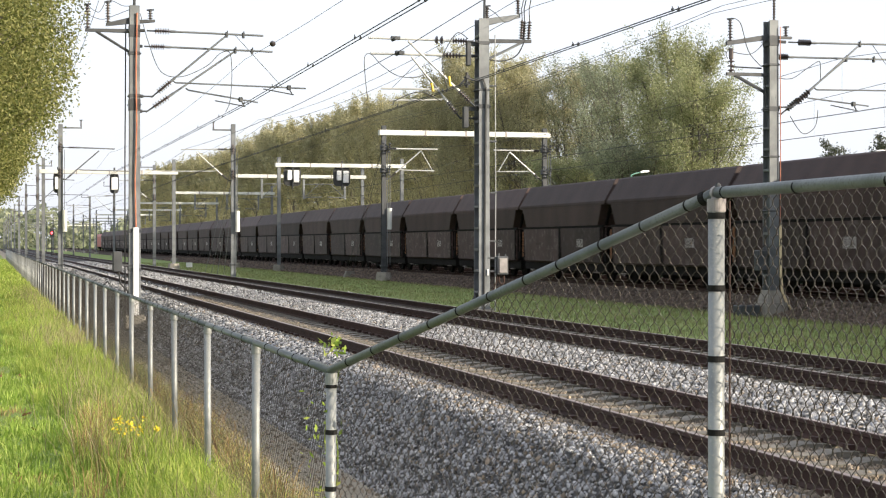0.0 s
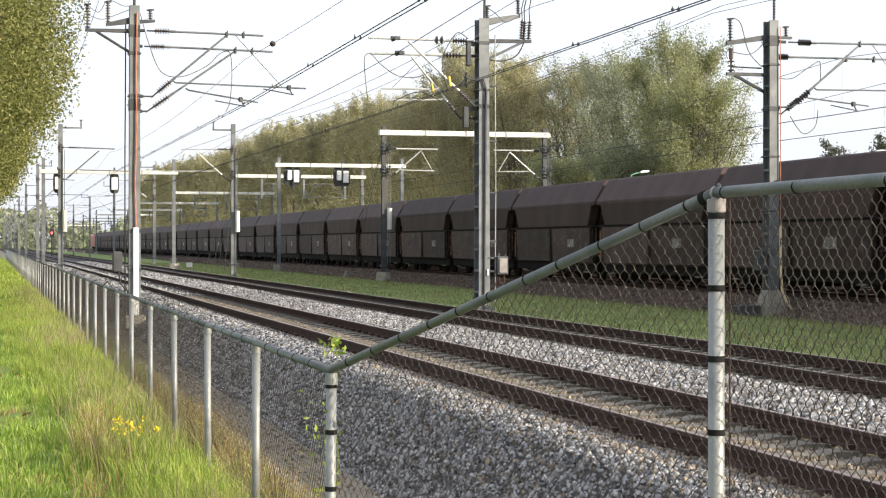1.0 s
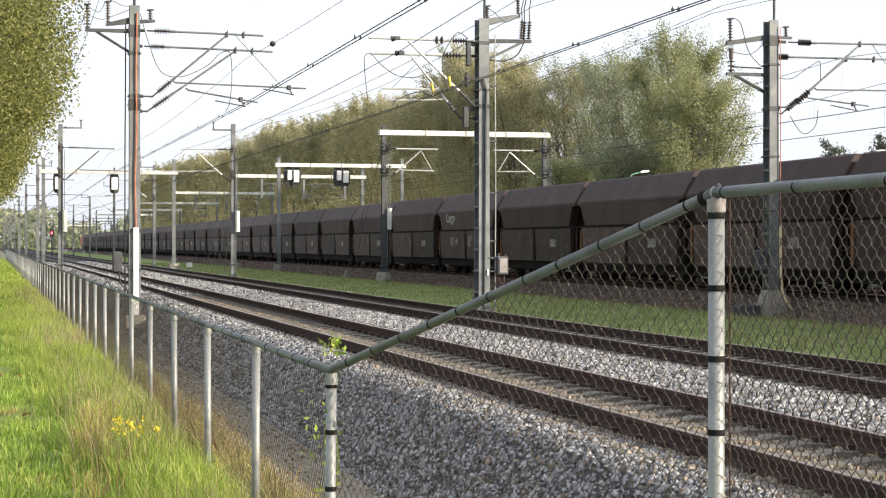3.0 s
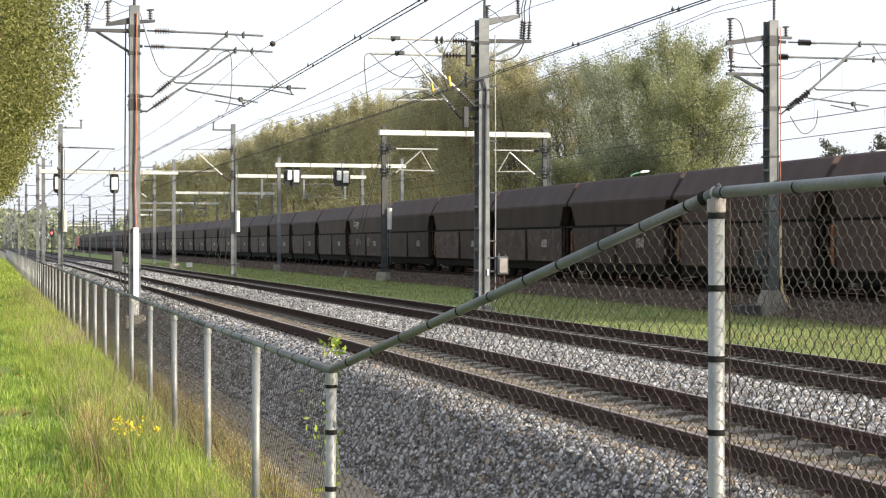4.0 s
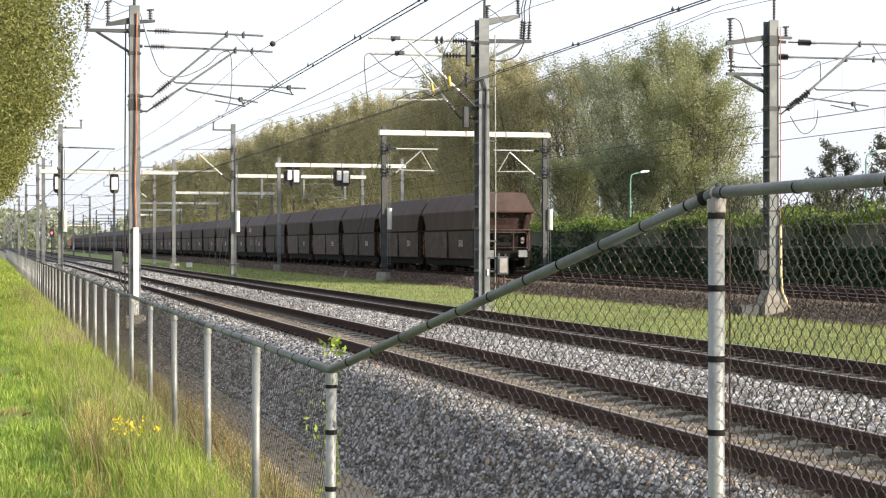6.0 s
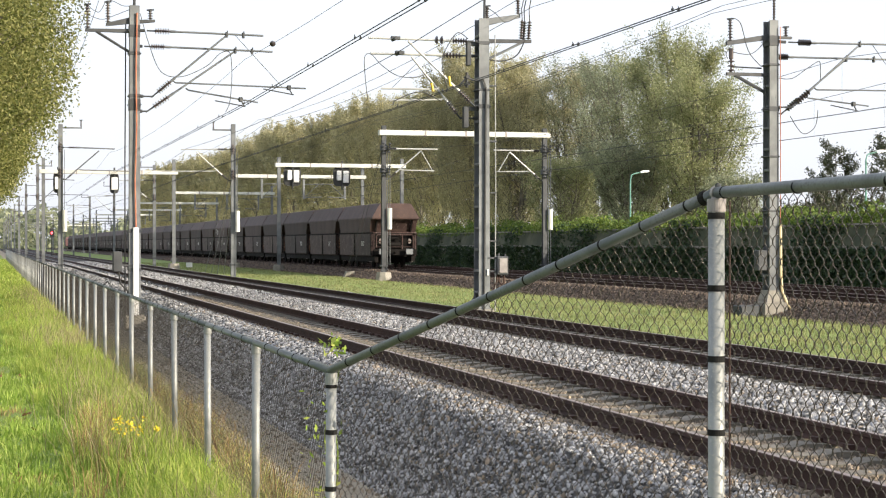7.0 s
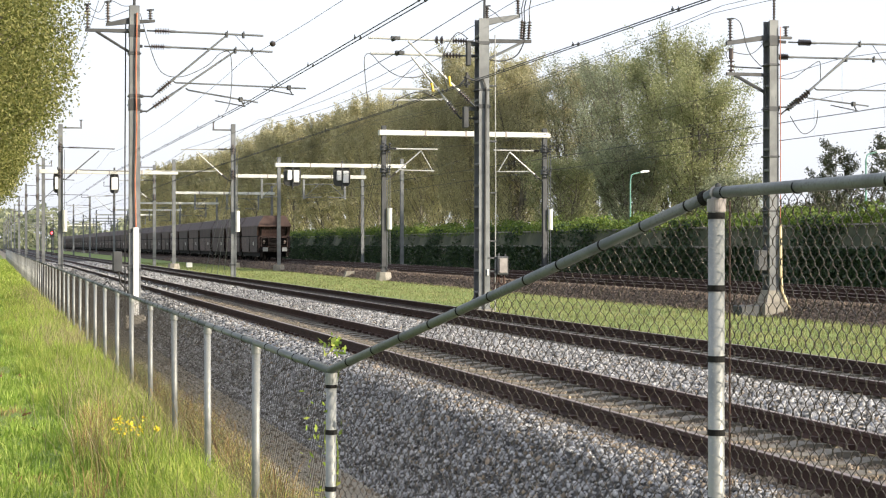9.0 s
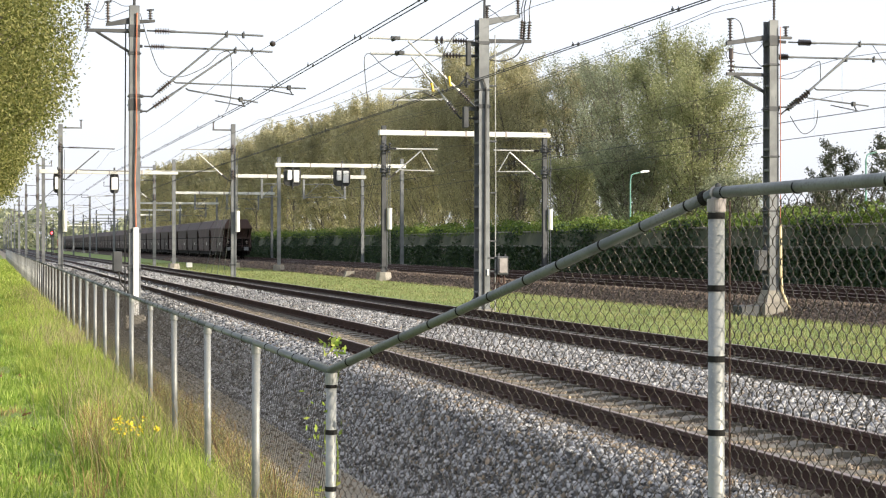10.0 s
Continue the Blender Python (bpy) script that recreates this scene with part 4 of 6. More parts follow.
def make_wires():
    """Contact wires, messengers with droppers, and feeders, drawn from support to support."""
    rows = [46.8 + 50 * k for k in range(-2, 13)]
    for x, z, high, sag, thick in zip(TRACKS, LIFT, (6.75, 7.07, 7.2, 7.2), (0.4, 0.3, 0.6, 0.6), (0.006, 0.011, 0.009, 0.009)):
        w = thing("overhead_line", pose(x, 0, z), "dark double contact wire with messenger and droppers", "overhead wire", "overhead lines")
        for e in (-0.055, 0.055):
            bm = B()
            line(bm, [(e + 0.2 * (-1) ** i, y, 5.5) for i, y in enumerate(rows)], 0.011 if x < 12 else 0.007, 5)
            wire = part("contact_wire", bm, COPPER_WIRE, w)
            for k in range(20 if x < 12 else 0):
                y = 26.2 + 5.1 * k
                i = int((y - rows[0]) // 50)
                f = (y - rows[i]) / 50
                bm = B()
                box(bm, -0.015, 0.015, -0.04, 0.04, -0.014, 0.04, 0.008)
                rod(bm, (0.0, 0.0, 0.04), (0.0, 0.02, 0.075), 0.01, 5)
                clamp = part("dropper_clamp", bm, STEEL_DARK, wire)
                clamp.location = (e + 0.2 * (-1) ** i * (1 - 2 * f), y, 5.5)
        bm = B()
        pts = []
        for i, y in enumerate(rows[:-1]):
            for k in range(10):
                f = k / 10
                rise = 1.4 * (1 - f) * (i == 1 and x == TRACKS[1])
                pts.append((0.2 * (-1) ** i * (1 - 2 * f), y + 50 * f, high - (0 if rise else sag) * 4 * f * (1 - f) + rise))
        line(bm, pts, thick, 5)
        part("messenger_wire", bm, COPPER_WIRE, w)
        if thick < 0.008:
            bm = B()
            p = Vector(pts[19])
            rod(bm, p - Vector((0, 0.14, 0)), p, 0.03, 8, 0.08)
            rod(bm, p, p + Vector((0, 0.14, 0)), 0.08, 8, 0.03)
            part("wire_insulator", bm, CERAMIC, w)
        for p in pts[10:70] if thick == 0.009 else ():
            bm = B()
            rod(bm, p, (p[0], p[1], 5.5), 0.003, 4)
            part("dropper", bm, COPPER_WIRE, w)
    for x, z in ((2.65, 8.5), (3.0, 8.75), (15.15, 8.5), (14.8, 8.75), (20.75, 8.5), (21.1, 8.75)):
        w = thing("feeder_wire", pose(x, 0, z), "thin dark feeder wire between mast tops", "overhead wire", "feeder wires")
        bm = B()
        pts = []
        for y in rows[:-1]:
            for k in range(8):
                f = k / 8
                pts.append((0, y + 50 * f, -0.55 * 4 * f * (1 - f)))
        line(bm, pts, 0.009, 4)
        part("wire", bm, COPPER_WIRE, w)


# ---- train ----
PITCH = 11.32
TRAIN_X = TRACKS[2]
REAR_AT_0, SPEED = -61.8, 23.8
WAGONS = 39


def make_wagon():
    """A covered coal hopper; its origin is the middle of the wagon on the rail heads."""
    t = thing("hopper_wagon", pose(TRAIN_X, 0, LIFT[2]), "brown steel bulk hopper wagon with dusty lower panels", "railway wagon", "wagons of the train")
    h = PITCH / 2
    half = 1.53
    bm = B()
    ringed(bm, [(3.1, half - 0.004, h - 0.17), (3.16, half, h - 0.13), (3.24, half - 0.01, h - 0.13), (4.06, 1.04, h - 0.2), (4.12, 0.95, h - 0.28)])
    part("hood", bm, WAGON, t, "brown sloping hood")
    bm = B()
    ringed(bm, [(2.29, half - 0.03, h - 1.0), (3.096, half - 0.006, h - 0.52)])
    part("hopper", bm, WAGON, t, "brown upper hopper wall")
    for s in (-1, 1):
        # Black strip drawn for the shadow line between hopper wall and flaps.
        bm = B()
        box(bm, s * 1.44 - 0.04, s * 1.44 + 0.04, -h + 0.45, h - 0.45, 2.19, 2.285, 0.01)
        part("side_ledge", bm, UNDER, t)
        for e in (-1, 1):
            bm = B()
            y0, y1 = (0.07, h - 0.68) if e > 0 else (-h + 0.68, -0.07)
            vs = [bm.verts.new((s * x, y, z)) for y in (y0, y1) for x, z in ((1.38, 0.74), (1.47, 0.8), (1.515, 2.19), (1.38, 2.19))]
            for i in range(4):
                bm.faces.new((vs[i], vs[(i + 1) % 4], vs[4 + (i + 1) % 4], vs[4 + i]))
            bm.faces.new(vs[:4])
            bm.faces.new(vs[4:])
            flap = part("discharge_flap", bm, WAGON_LOW, t, "dusty grey-brown discharge flap")
            if e < 0:
                for k in range(4):
                    yb = y0 + 2.1 + k * 0.2
                    bm = B()
                    box(bm, s * 1.5 - 0.006, s * 1.5 + 0.006, yb, yb + 0.055, 1.4, 1.74)
                    part("marking", bm, MARK, flap, "worn white marking bar")
            else:
                bm = B()
                box(bm, s * 1.496 - 0.008, s * 1.496 + 0.008, y0 + 2.6, y0 + 3.2, 1.5, 1.6)
                part("marking", bm, WAGON, flap, "faded marking bar")
            for yy, mt in ((y0, UNDER), (y1, UNDER)):
                bm = B()
                box(bm, s * 1.5 - 0.02, s * 1.5 + 0.02, yy - 0.045, yy + 0.045, 0.8, 2.185)
                part("flap_edge", bm, mt, flap)
        bm = B()
        rod(bm, (s * 1.46, h - 0.5, 0.95), (s * 1.46, h - 0.5, 2.1), 0.045, 6)
        part("corner_post", bm, ORANGE, t, "rust-orange corner post")
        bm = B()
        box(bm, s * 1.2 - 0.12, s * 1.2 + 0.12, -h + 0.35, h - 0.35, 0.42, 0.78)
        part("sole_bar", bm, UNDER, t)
        for yy in (-h + 1.5, h - 1.5):
            bm = B()
            box(bm, s * 1.34 - 0.06, s * 1.34 + 0.06, yy - 0.2, yy + 0.2, 0.36, 0.42, 0.01)
            rod(bm, (s * 1.3, yy - 0.17, 0.4), (s * 1.25, yy - 0.17, 0.75), 0.014, 5)
            rod(bm, (s * 1.3, yy + 0.17, 0.4), (s * 1.25, yy + 0.17, 0.75), 0.014, 5)
            part("step", bm, WAGON_DUST, t, "pale worn foot step")
    # Core and chutes in near black, added to close lit gaps and deepen the shade.
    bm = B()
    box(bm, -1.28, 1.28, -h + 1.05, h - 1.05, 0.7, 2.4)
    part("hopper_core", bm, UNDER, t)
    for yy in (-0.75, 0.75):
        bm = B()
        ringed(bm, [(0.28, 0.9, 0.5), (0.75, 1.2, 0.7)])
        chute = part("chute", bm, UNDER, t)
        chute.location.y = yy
    for e in (-1, 1):
        yb = e * (h - 0.42)
        bm = B()
        box(bm, -1.42, 1.42, yb - 0.1, yb + 0.1, 0.82, 1.2, 0.02)
        beam = part("headstock", bm, UNDER, t)
        bm = B()
        p = [bm.verts.new((sx * 1.35, e * (h - q), z)) for sx in (-1, 1) for q, z in ((1.0, 2.3), (0.5, 3.1))]
        q = [bm.verts.new((v.co.x, v.co.y - e * 0.08, v.co.z)) for v in p]
        for f in ((p[0], p[1], p[3], p[2]), (q[0], q[2], q[3], q[1]), (p[0], p[2], q[2], q[0]), (p[1], q[1], q[3], p[3]), (p[0], q[0], q[1], p[1]), (p[2], p[3], q[3], q[2])):
            bm.faces.new(f)
        part("end_slope", bm, WAGON_LOW, t)
        for s in (-1, 1):
            bm = B()
            rod(bm, (s * 0.875, yb, 1.05), (s * 0.875, yb + e * 0.36, 1.05), 0.09, 10)
            part("buffer_stem", bm, UNDER, beam)
            bm = B()
            yh = yb + e * 0.385
            box(bm, s * 0.875 - 0.23, s * 0.875 + 0.23, yh - 0.025, yh + 0.025, 0.87, 1.23, 0.02)
            part("buffer_head", bm, STEEL, beam, "worn steel buffer head")
            for x in (1.36, 0.5):
                bm = B()
                rod(bm, (s * x, yb, 1.2), (s * x, yb, 2.17), 0.03, 6)
                part("end_post", bm, WAGON_LOW, t)
            bm = B()
            rod(bm, (s * 1.15, e * (h - 0.95), 2.3), (s * 1.15, e * (h - 0.42), 3.1), 0.07, 4)
            part("end_rib", bm, UNDER, t)
        for zz, rr in ((2.24, 0.035), (1.35, 0.022)):
            bm = B()
            rod(bm, (-1.42, yb, zz), (1.42, yb, zz), rr, 6)
            part("end_rail", bm, WAGON_LOW, t)
        bm = B()
        yr = yb + e * 0.06
        line(bm, [(-1.2, yr, 1.3), (-1.2, yr, 2.02), (-1.12, yr, 2.12), (1.12, yr, 2.12), (1.2, yr, 2.02), (1.2, yr, 1.3)], 0.03, 6)
        part("guard_hoop", bm, WAGON_LOW, t, "dusty tubular guard hoop")
        bm = B()
        box(bm, -0.62, 0.62, min(e * (h - 0.95), e * (h - 0.62)), max(e * (h - 0.95), e * (h - 0.62)), 1.2, 1.62, 0.03)
        box(bm, -0.5, 0.5, min(e * (h - 0.95), e * (h - 0.8)), max(e * (h - 0.95), e * (h - 0.8)), 1.6, 2.25, 0.03)
        part("valve_box", bm, UNDER, t)
        bm = B()
        line(bm, [(0.42 * math.cos(a), e * (h - 0.55), 1.62 + 0.3 * math.sin(a)) for a in [math.pi * k / 8 for k in range(9)]], 0.05, 6)
        part("hose_loop", bm, UNDER, t)
        bm = B()
        rod(bm, (-0.4, e * (h - 0.55), 1.5), (0.4, e * (h - 0.55), 1.5), 0.14, 12)
        part("air_tank", bm, UNDER, t)
        bm = B()
        rod(bm, (0, yb, 1.0), (0, yb + e * 0.4, 0.95), 0.05, 6)
        part("coupling", bm, UNDER, beam)
        bog = new("bogie")
        bog.parent = t
        bog.location = (0, e * (h - 2.3), 0)
        bm = B()
        box(bm, -0.95, 0.95, -0.3, 0.3, 0.35, 0.72)
        part("bolster", bm, UNDER, bog)
        for s in (-1, 1):
            bm = B()
            prism(bm, [(s * 0.96, 0.36), (s * 1.1, 0.36), (s * 1.1, 0.72), (s * 0.96, 0.72)], -1.3, 1.3)
            part("side_frame", bm, UNDER, bog)
            for w in (-0.9, 0.9):
                bm = B()
                rod(bm, (s * 0.69, w, 0.46), (s * 0.82, w, 0.46), 0.46, 20)
                part("wheel", bm, UNDER, bog)
    return t


def train_rows(y):
    return [(0.0, pose(TRAIN_X, y, LIFT[2])), (5.0, pose(TRAIN_X, y + SPEED * 5, LIFT[2])), (10.0, pose(TRAIN_X, y + SPEED * 10, LIFT[2]))]


def make_locomotive():
    t = thing("locomotive", pose(TRAIN_X, 0, LIFT[2]), "red electric locomotive with a pale cab end", "locomotive")
    bm = B()
    prism(bm, [(-1.48, 0.95), (1.48, 0.95), (1.48, 3.2), (1.2, 3.75), (-1.2, 3.75), (-1.48, 3.2)], -8.6, 8.6)
    part("body", bm, surface("red_loco_paint", (0.36, 0.07, 0.05), (0.46, 0.11, 0.08), 1.0, 0.5, 0.0, 0.05), t, "faded red body")
    for e in (-1, 1):
        bm = B()
        prism(bm, [(-1.44, 1.0), (1.44, 1.0), (1.44, 3.1), (1.1, 3.6), (-1.1, 3.6), (-1.44, 3.1)], min(e * 8.61, e * 9.2), max(e * 8.61, e * 9.2))
        cab = part("cab_end", bm, STEEL_PALE, t, "pale cab end")
        bm = B()
        box(bm, -1.1, 1.1, min(e * 9.2, e * 9.23), max(e * 9.2, e * 9.23), 2.3, 3.0)
        part("windscreen", bm, BLACK, cab)
        bog = new("bogie")
        bog.parent = t
        bog.location = (0, e * 5, 0)
        bm = B()
        box(bm, -1.2, 1.2, -1.9, 1.9, 0.5, 0.95, 0.04)
        part("bogie_frame", bm, UNDER, bog)
        for s in (-1, 1):
            for w in (-1.4, 1.4):
                bm = B()
                rod(bm, (s * 0.69, w, 0.6), (s * 0.82, w, 0.6), 0.6, 18)
                part("wheel", bm, UNDER, bog)
    bm = B()
    box(bm, -0.8, 0.8, -5, 5, 3.75, 3.95, 0.05)
    part("roof_gear", bm, UNDER, t)
    return t


# ---- plants ----


def leaf_quads(c, size, rng, aspect=0.6, droop=0.0):
    """One folded leaf of four corners at each place, turned at random."""
    n = len(c)
    a = rng.normal(size=(n, 3))
    a[:, 2] -= droop
    a /= np.linalg.norm(a, axis=1)[:, None]
    b = np.cross(a, rng.normal(size=(n, 3)))
    b /= np.linalg.norm(b, axis=1)[:, None] + 1e-9
    s = (size * rng.uniform(0.6, 1.4, n))[:, None]
    v = np.stack([c - a * s * 0.5, c + b * s * aspect * 0.5, c + a * s * 0.5, c - b * s * aspect * 0.5], 1)
    return v.reshape(-1, 3), np.arange(n * 4).reshape(-1, 4)


def crown_points(rng, n, clumps, height, start, radius, power, spread, lean=0.0, shell=0.45, low=1.0):
    """Leaf places gathered in clumps that follow an uneven crown outline."""
    h = rng.uniform(0, 1, clumps) ** low
    prof = np.sin(np.pi * np.clip(h * 0.88 + 0.1, 0, 1)) ** power
    ang = rng.uniform(0, 6.283, clumps)
    wob = 1 + 0.22 * np.sin(ang * 2 + h * 7 + rng.uniform(0, 6)) + rng.uniform(-0.2, 0.2, clumps)
    rad = radius * prof * wob * rng.uniform(0.25, 1, clumps) ** shell
    cc = np.stack([rad * np.cos(ang) + lean * h, rad * np.sin(ang), start + h * (height - start)], -1)
    k = rng.integers(0, clumps, n)
    sz = rng.uniform(0.6, 1.3, clumps)
    off = np.clip(rng.normal(size=(n, 3)), -1.7, 1.7) * spread * sz[k][:, None]
    off[:, 2] *= 1.7
    return cc[k] + off, cc


def leaf_tris(c, size, rng, aspect=0.62):
    """One small three-cornered leaf at each place, turned at random."""
    n = len(c)
    a = rng.normal(size=(n, 3))
    a /= np.linalg.norm(a, axis=1)[:, None]
    b = np.cross(a, rng.normal(size=(n, 3)))
    b /= np.linalg.norm(b, axis=1)[:, None] + 1e-9
    s = (size * rng.uniform(0.6, 1.4, n))[:, None]
    v = np.stack([c - a * s * 0.5, c + b * s * aspect * 0.5 + a * s * 0.1, c + a * s * 0.5 - b * s * aspect * 0.3], 1)
    return v.reshape(-1, 3), np.arange(n * 3).reshape(-1, 3)


def make_limbed_tree(name, m, label, group, rng, leaf, n, height, start, radius, size, trunk=0.2, stems=1, limbs=48, twigs=8, rise=(58, 70), fluff=0.2, top=0.35):
    """Stems, rising limbs and twigs, with the leaves gathered along the twigs."""
    t = thing(name, m, label, "tree", group)
    wood, boughs = B(), B()
    foot_ring, tips = 0.22 * (stems > 1), []
    for k in range(stems):
        a = 6.283 * k / stems + rng.uniform(0, 0.8)
        out = radius * 0.42 * (stems > 1) * rng.uniform(0.6, 1.1)
        tall = height * (0.94 if stems == 1 else rng.uniform(0.8, 0.95))
        knots = [Vector((math.cos(a) * (foot_ring + out * f ** 1.3) + rng.normal(0, 0.07), math.sin(a) * (foot_ring + out * f ** 1.3) + rng.normal(0, 0.07), tall * f)) for f in (0, 0.2, 0.4, 0.6, 0.8, 1.0)]
        for j in range(5):
            rod(wood, knots[j], knots[j + 1], trunk * (1 - j * 0.185), 8, trunk * (1 - (j + 1) * 0.185), False)
        tips.append(knots)
    starts, ends, share = [], [], []
    for k in range(limbs):
        knots = tips[k % stems]
        u = (k + rng.uniform(0, 1)) / limbs
        h = start + u * (0.93 * height - start)
        f = min(0.999, h / knots[-1].z) * 5
        p = knots[int(f)].lerp(knots[int(f) + 1], f - int(f))
        az = k * 2.4 + rng.uniform(-0.5, 0.5)
        el = radians(rng.uniform(*rise))
        reach = radius * (0.42 + 0.58 * math.sin(math.pi * min(1, 0.12 + 0.95 * u))) * rng.uniform(0.6, 1.1) * (0.8 if stems > 1 else 1.0)
        up = min(reach * math.tan(el), height * rng.uniform(0.94, 1.03) - p.z)
        q = p + Vector((math.cos(az) * reach, math.sin(az) * reach, max(0.25, up)))
        mid = p.lerp(q, 0.5) + Vector((math.cos(az) * reach * 0.12, math.sin(az) * reach * 0.12, -0.1))
        r = trunk * 0.3 * (1 - 0.6 * u)
        rod(boughs, p, mid, r, 5, r * 0.6, False)
        rod(boughs, mid, q, r * 0.6, 5, r * 0.2, False)
        along = np.array(q - p)
        span = np.linalg.norm(along)
        along /= span
        for j in range(twigs):
            g = top + (1 - top) * (j + rng.uniform(0, 1)) / twigs
            o = np.array(p.lerp(mid, g * 2) if g < 0.5 else mid.lerp(q, g * 2 - 1))
            d = along * 0.75 + rng.normal(0, 0.6, 3) + np.array((0, 0, 0.35))
            d *= rng.uniform(0.5, 1.15) * (0.35 + 0.16 * span) / np.linalg.norm(d)
            starts.append(o)
            ends.append(o + d)
            share.append(rng.uniform(0.3, 1.4) * np.linalg.norm(d))
            rod(boughs, o, o + d * 0.8, r * 0.22, 3, r * 0.1, False)
    part("trunk", wood, BARK, t)
    part("branchwork", boughs, BARK, t)["kind"] = "stuff"
    starts, ends, share = np.array(starts), np.array(ends), np.array(share)
    k = rng.choice(len(starts), n, p=share / share.sum())
    f = rng.uniform(0.0, 1.1, n)[:, None]
    c = starts[k] * (1 - f) + ends[k] * f + np.clip(rng.normal(size=(n, 3)), -1.8, 1.8) * fluff
    v, faces = leaf_tris(c, size, rng)
    bulk("crown", v, faces, leaf, t)
    return t


def make_tree(name, m, label, group, rng, leaf, n, clumps, height, start, radius, size, power=0.6, spread=0.5, trunk=0.22, stems=1, droop=0.0, shell=0.45, low=1.0):
    t = thing(name, m, label, "tree", group)
    pts, cc = crown_points(rng, n, clumps, height, start, radius, power, spread, 0.0, shell, low)
    bm = B()
    for k in range(stems):
        a = 6.283 * k / max(1, stems) + 0.4
        foot = Vector((0.25 * math.cos(a), 0.25 * math.sin(a), 0)) if stems > 1 else Vector()
        top = Vector((radius * 0.35 * math.cos(a), radius * 0.35 * math.sin(a), height * 0.85)) if stems > 1 else Vector((0.2, -0.1, height * 0.93))
        p = foot
        for j in range(5):
            q = foot.lerp(top, (j + 1) / 5) + Vector((random.uniform(-0.15, 0.15), random.uniform(-0.15, 0.15), 0))
            rod(bm, p, q, trunk * (1 - j * 0.19), 8, trunk * (1 - (j + 1) * 0.19), False)
            p = q
    part("trunk", bm, BARK, t)
    bm = B()
    for c in cc[: min(len(cc), 110)]:
        f = max(0.12, min(0.85, (c[2] - start * 0.2) / height - 0.16))
        p = Vector((0.2 * f, -0.1 * f, height * 0.93 * f))
        e = p.lerp(Vector(c), 0.86)
        mid = p.lerp(e, 0.55) + Vector((0, 0, 0.25))
        r = trunk * 0.32 * (1 - f * 0.6)
        rod(bm, p, mid, r, 5, r * 0.6, False)
        rod(bm, mid, e, r * 0.6, 5, r * 0.2, False)
    part("branchwork", bm, BARK, t)["kind"] = "stuff"
    v, f = leaf_quads(pts, size, rng, 0.62, droop)
    bulk("crown", v, f, leaf, t)
    return t


def make_trees():
    rng = np.random.default_rng(11)
    row = "row of poplars behind the barrier"
    say = "tall olive-green poplar turning yellow, behind the noise barrier"
    fine = [make_limbed_tree("poplar_tree", pose(46.5 + k, 148 + 5.5 * k, -0.4), say, row, rng, LEAF_ROW, 33000, 18.7, 0.9, 3.6, 0.19, 0.2, 1, 66, 9) for k in range(2)]
    rough = [make_limbed_tree("poplar_tree", pose(46.5 + k, 222 + 6 * k, -0.4), say, row, rng, LEAF_ROW, 14500, 19.6, 0.9, 3.7, 0.33, 0.2, 1, 56, 7) for k in range(2)]
    y, k = 158.0, 0
    while y < 520:
        src = fine if y < 218 else rough
        if not 219 < y < 230:
            o = copy_thing(src[k % 2], pose(46.5 + rng.uniform(-1.5, 2.0), y, -0.4, 0, 0, rng.uniform(0, 360)))
            s = rng.uniform(0.93, 1.06) * (1.0 + 0.0004 * (y - 180))
            o.scale = (s, s, s)
        y += rng.uniform(4.2, 6.4) * (1.0 if y < 300 else 1.35)
        k += 1
    for x, yy, turn, tall in ((46.6, 161, 40, 1.12), (46.2, 168, 200, 1.18)):
        o = copy_thing(fine[0], pose(x, yy, -0.4, 0, 0, turn))
        o.scale = (0.86, 0.86, tall)
    big = "broad trees behind the barrier"
    pale = "broad yellow-green tree with many rising limbs, behind the barrier"
    grey = "broad dark grey-green tree with open rising limbs, behind the barrier"
    for x, yy, hh, rr, n, leaf in (
        (47.9, 114, 16.6, 5.0, 66000, LEAF_BIG), (49, 126, 16.8, 5.2, 38000, LEAF_SHADY), (50.5, 138, 17.6, 5.4, 38000, LEAF_SHADY), (46, 146, 17.0, 4.4, 34000, LEAF_ROW),
        (43, 124, 8.4, 3.8, 24000, LEAF_BIG), (44.5, 114, 9.0, 4.0, 28000, LEAF_SHADY), (46.5, 101, 6.2, 2.6, 14000, LEAF_SHADY), (47.0, 107, 13.2, 3.6, 40000, LEAF_BIG), (48.5, 140, 17.4, 4.6, 36000, LEAF_ROW)):
        make_limbed_tree("broadleaf_tree", pose(x, yy, -0.4), grey if leaf is LEAF_SHADY else pale, big, rng, leaf, n, hh, 0.8 if hh < 10 else 1.6, rr, 0.165, 0.24, 5 if hh > 10 else 4, 90 if hh > 10 else 60, 9, (42, 66), 0.26, 0.3)
    for x, yy, hh, rr in ((59.5, 112, 9.7, 2.3), (62, 108.5, 10.2, 2.3), (56, 107, 5.6, 2.6), (60.5, 117, 5.0, 3.2), (57, 116, 4.6, 2.6)):
        make_limbed_tree("far_tree", pose(x, yy, -0.4), "dark ragged tree beyond the barrier", "far trees", rng, LEAF_FAR, 9000, hh, 1.2, rr, 0.2, 0.15, 1, 44, 6, (5, 30), 0.16, 0.3)
    # far wood closing the line of sight along the tracks
    n = 9000
    c = np.stack([rng.uniform(-30, 120, n), rng.uniform(660, 760, n), rng.uniform(0, 1, n)], -1)
    c[:, 2] *= 12 + 4 * np.sin(c[:, 0] * 0.11) + 2 * np.sin(c[:, 0] * 0.37)
    v, f = leaf_quads(c, 2.2, rng, 0.7)
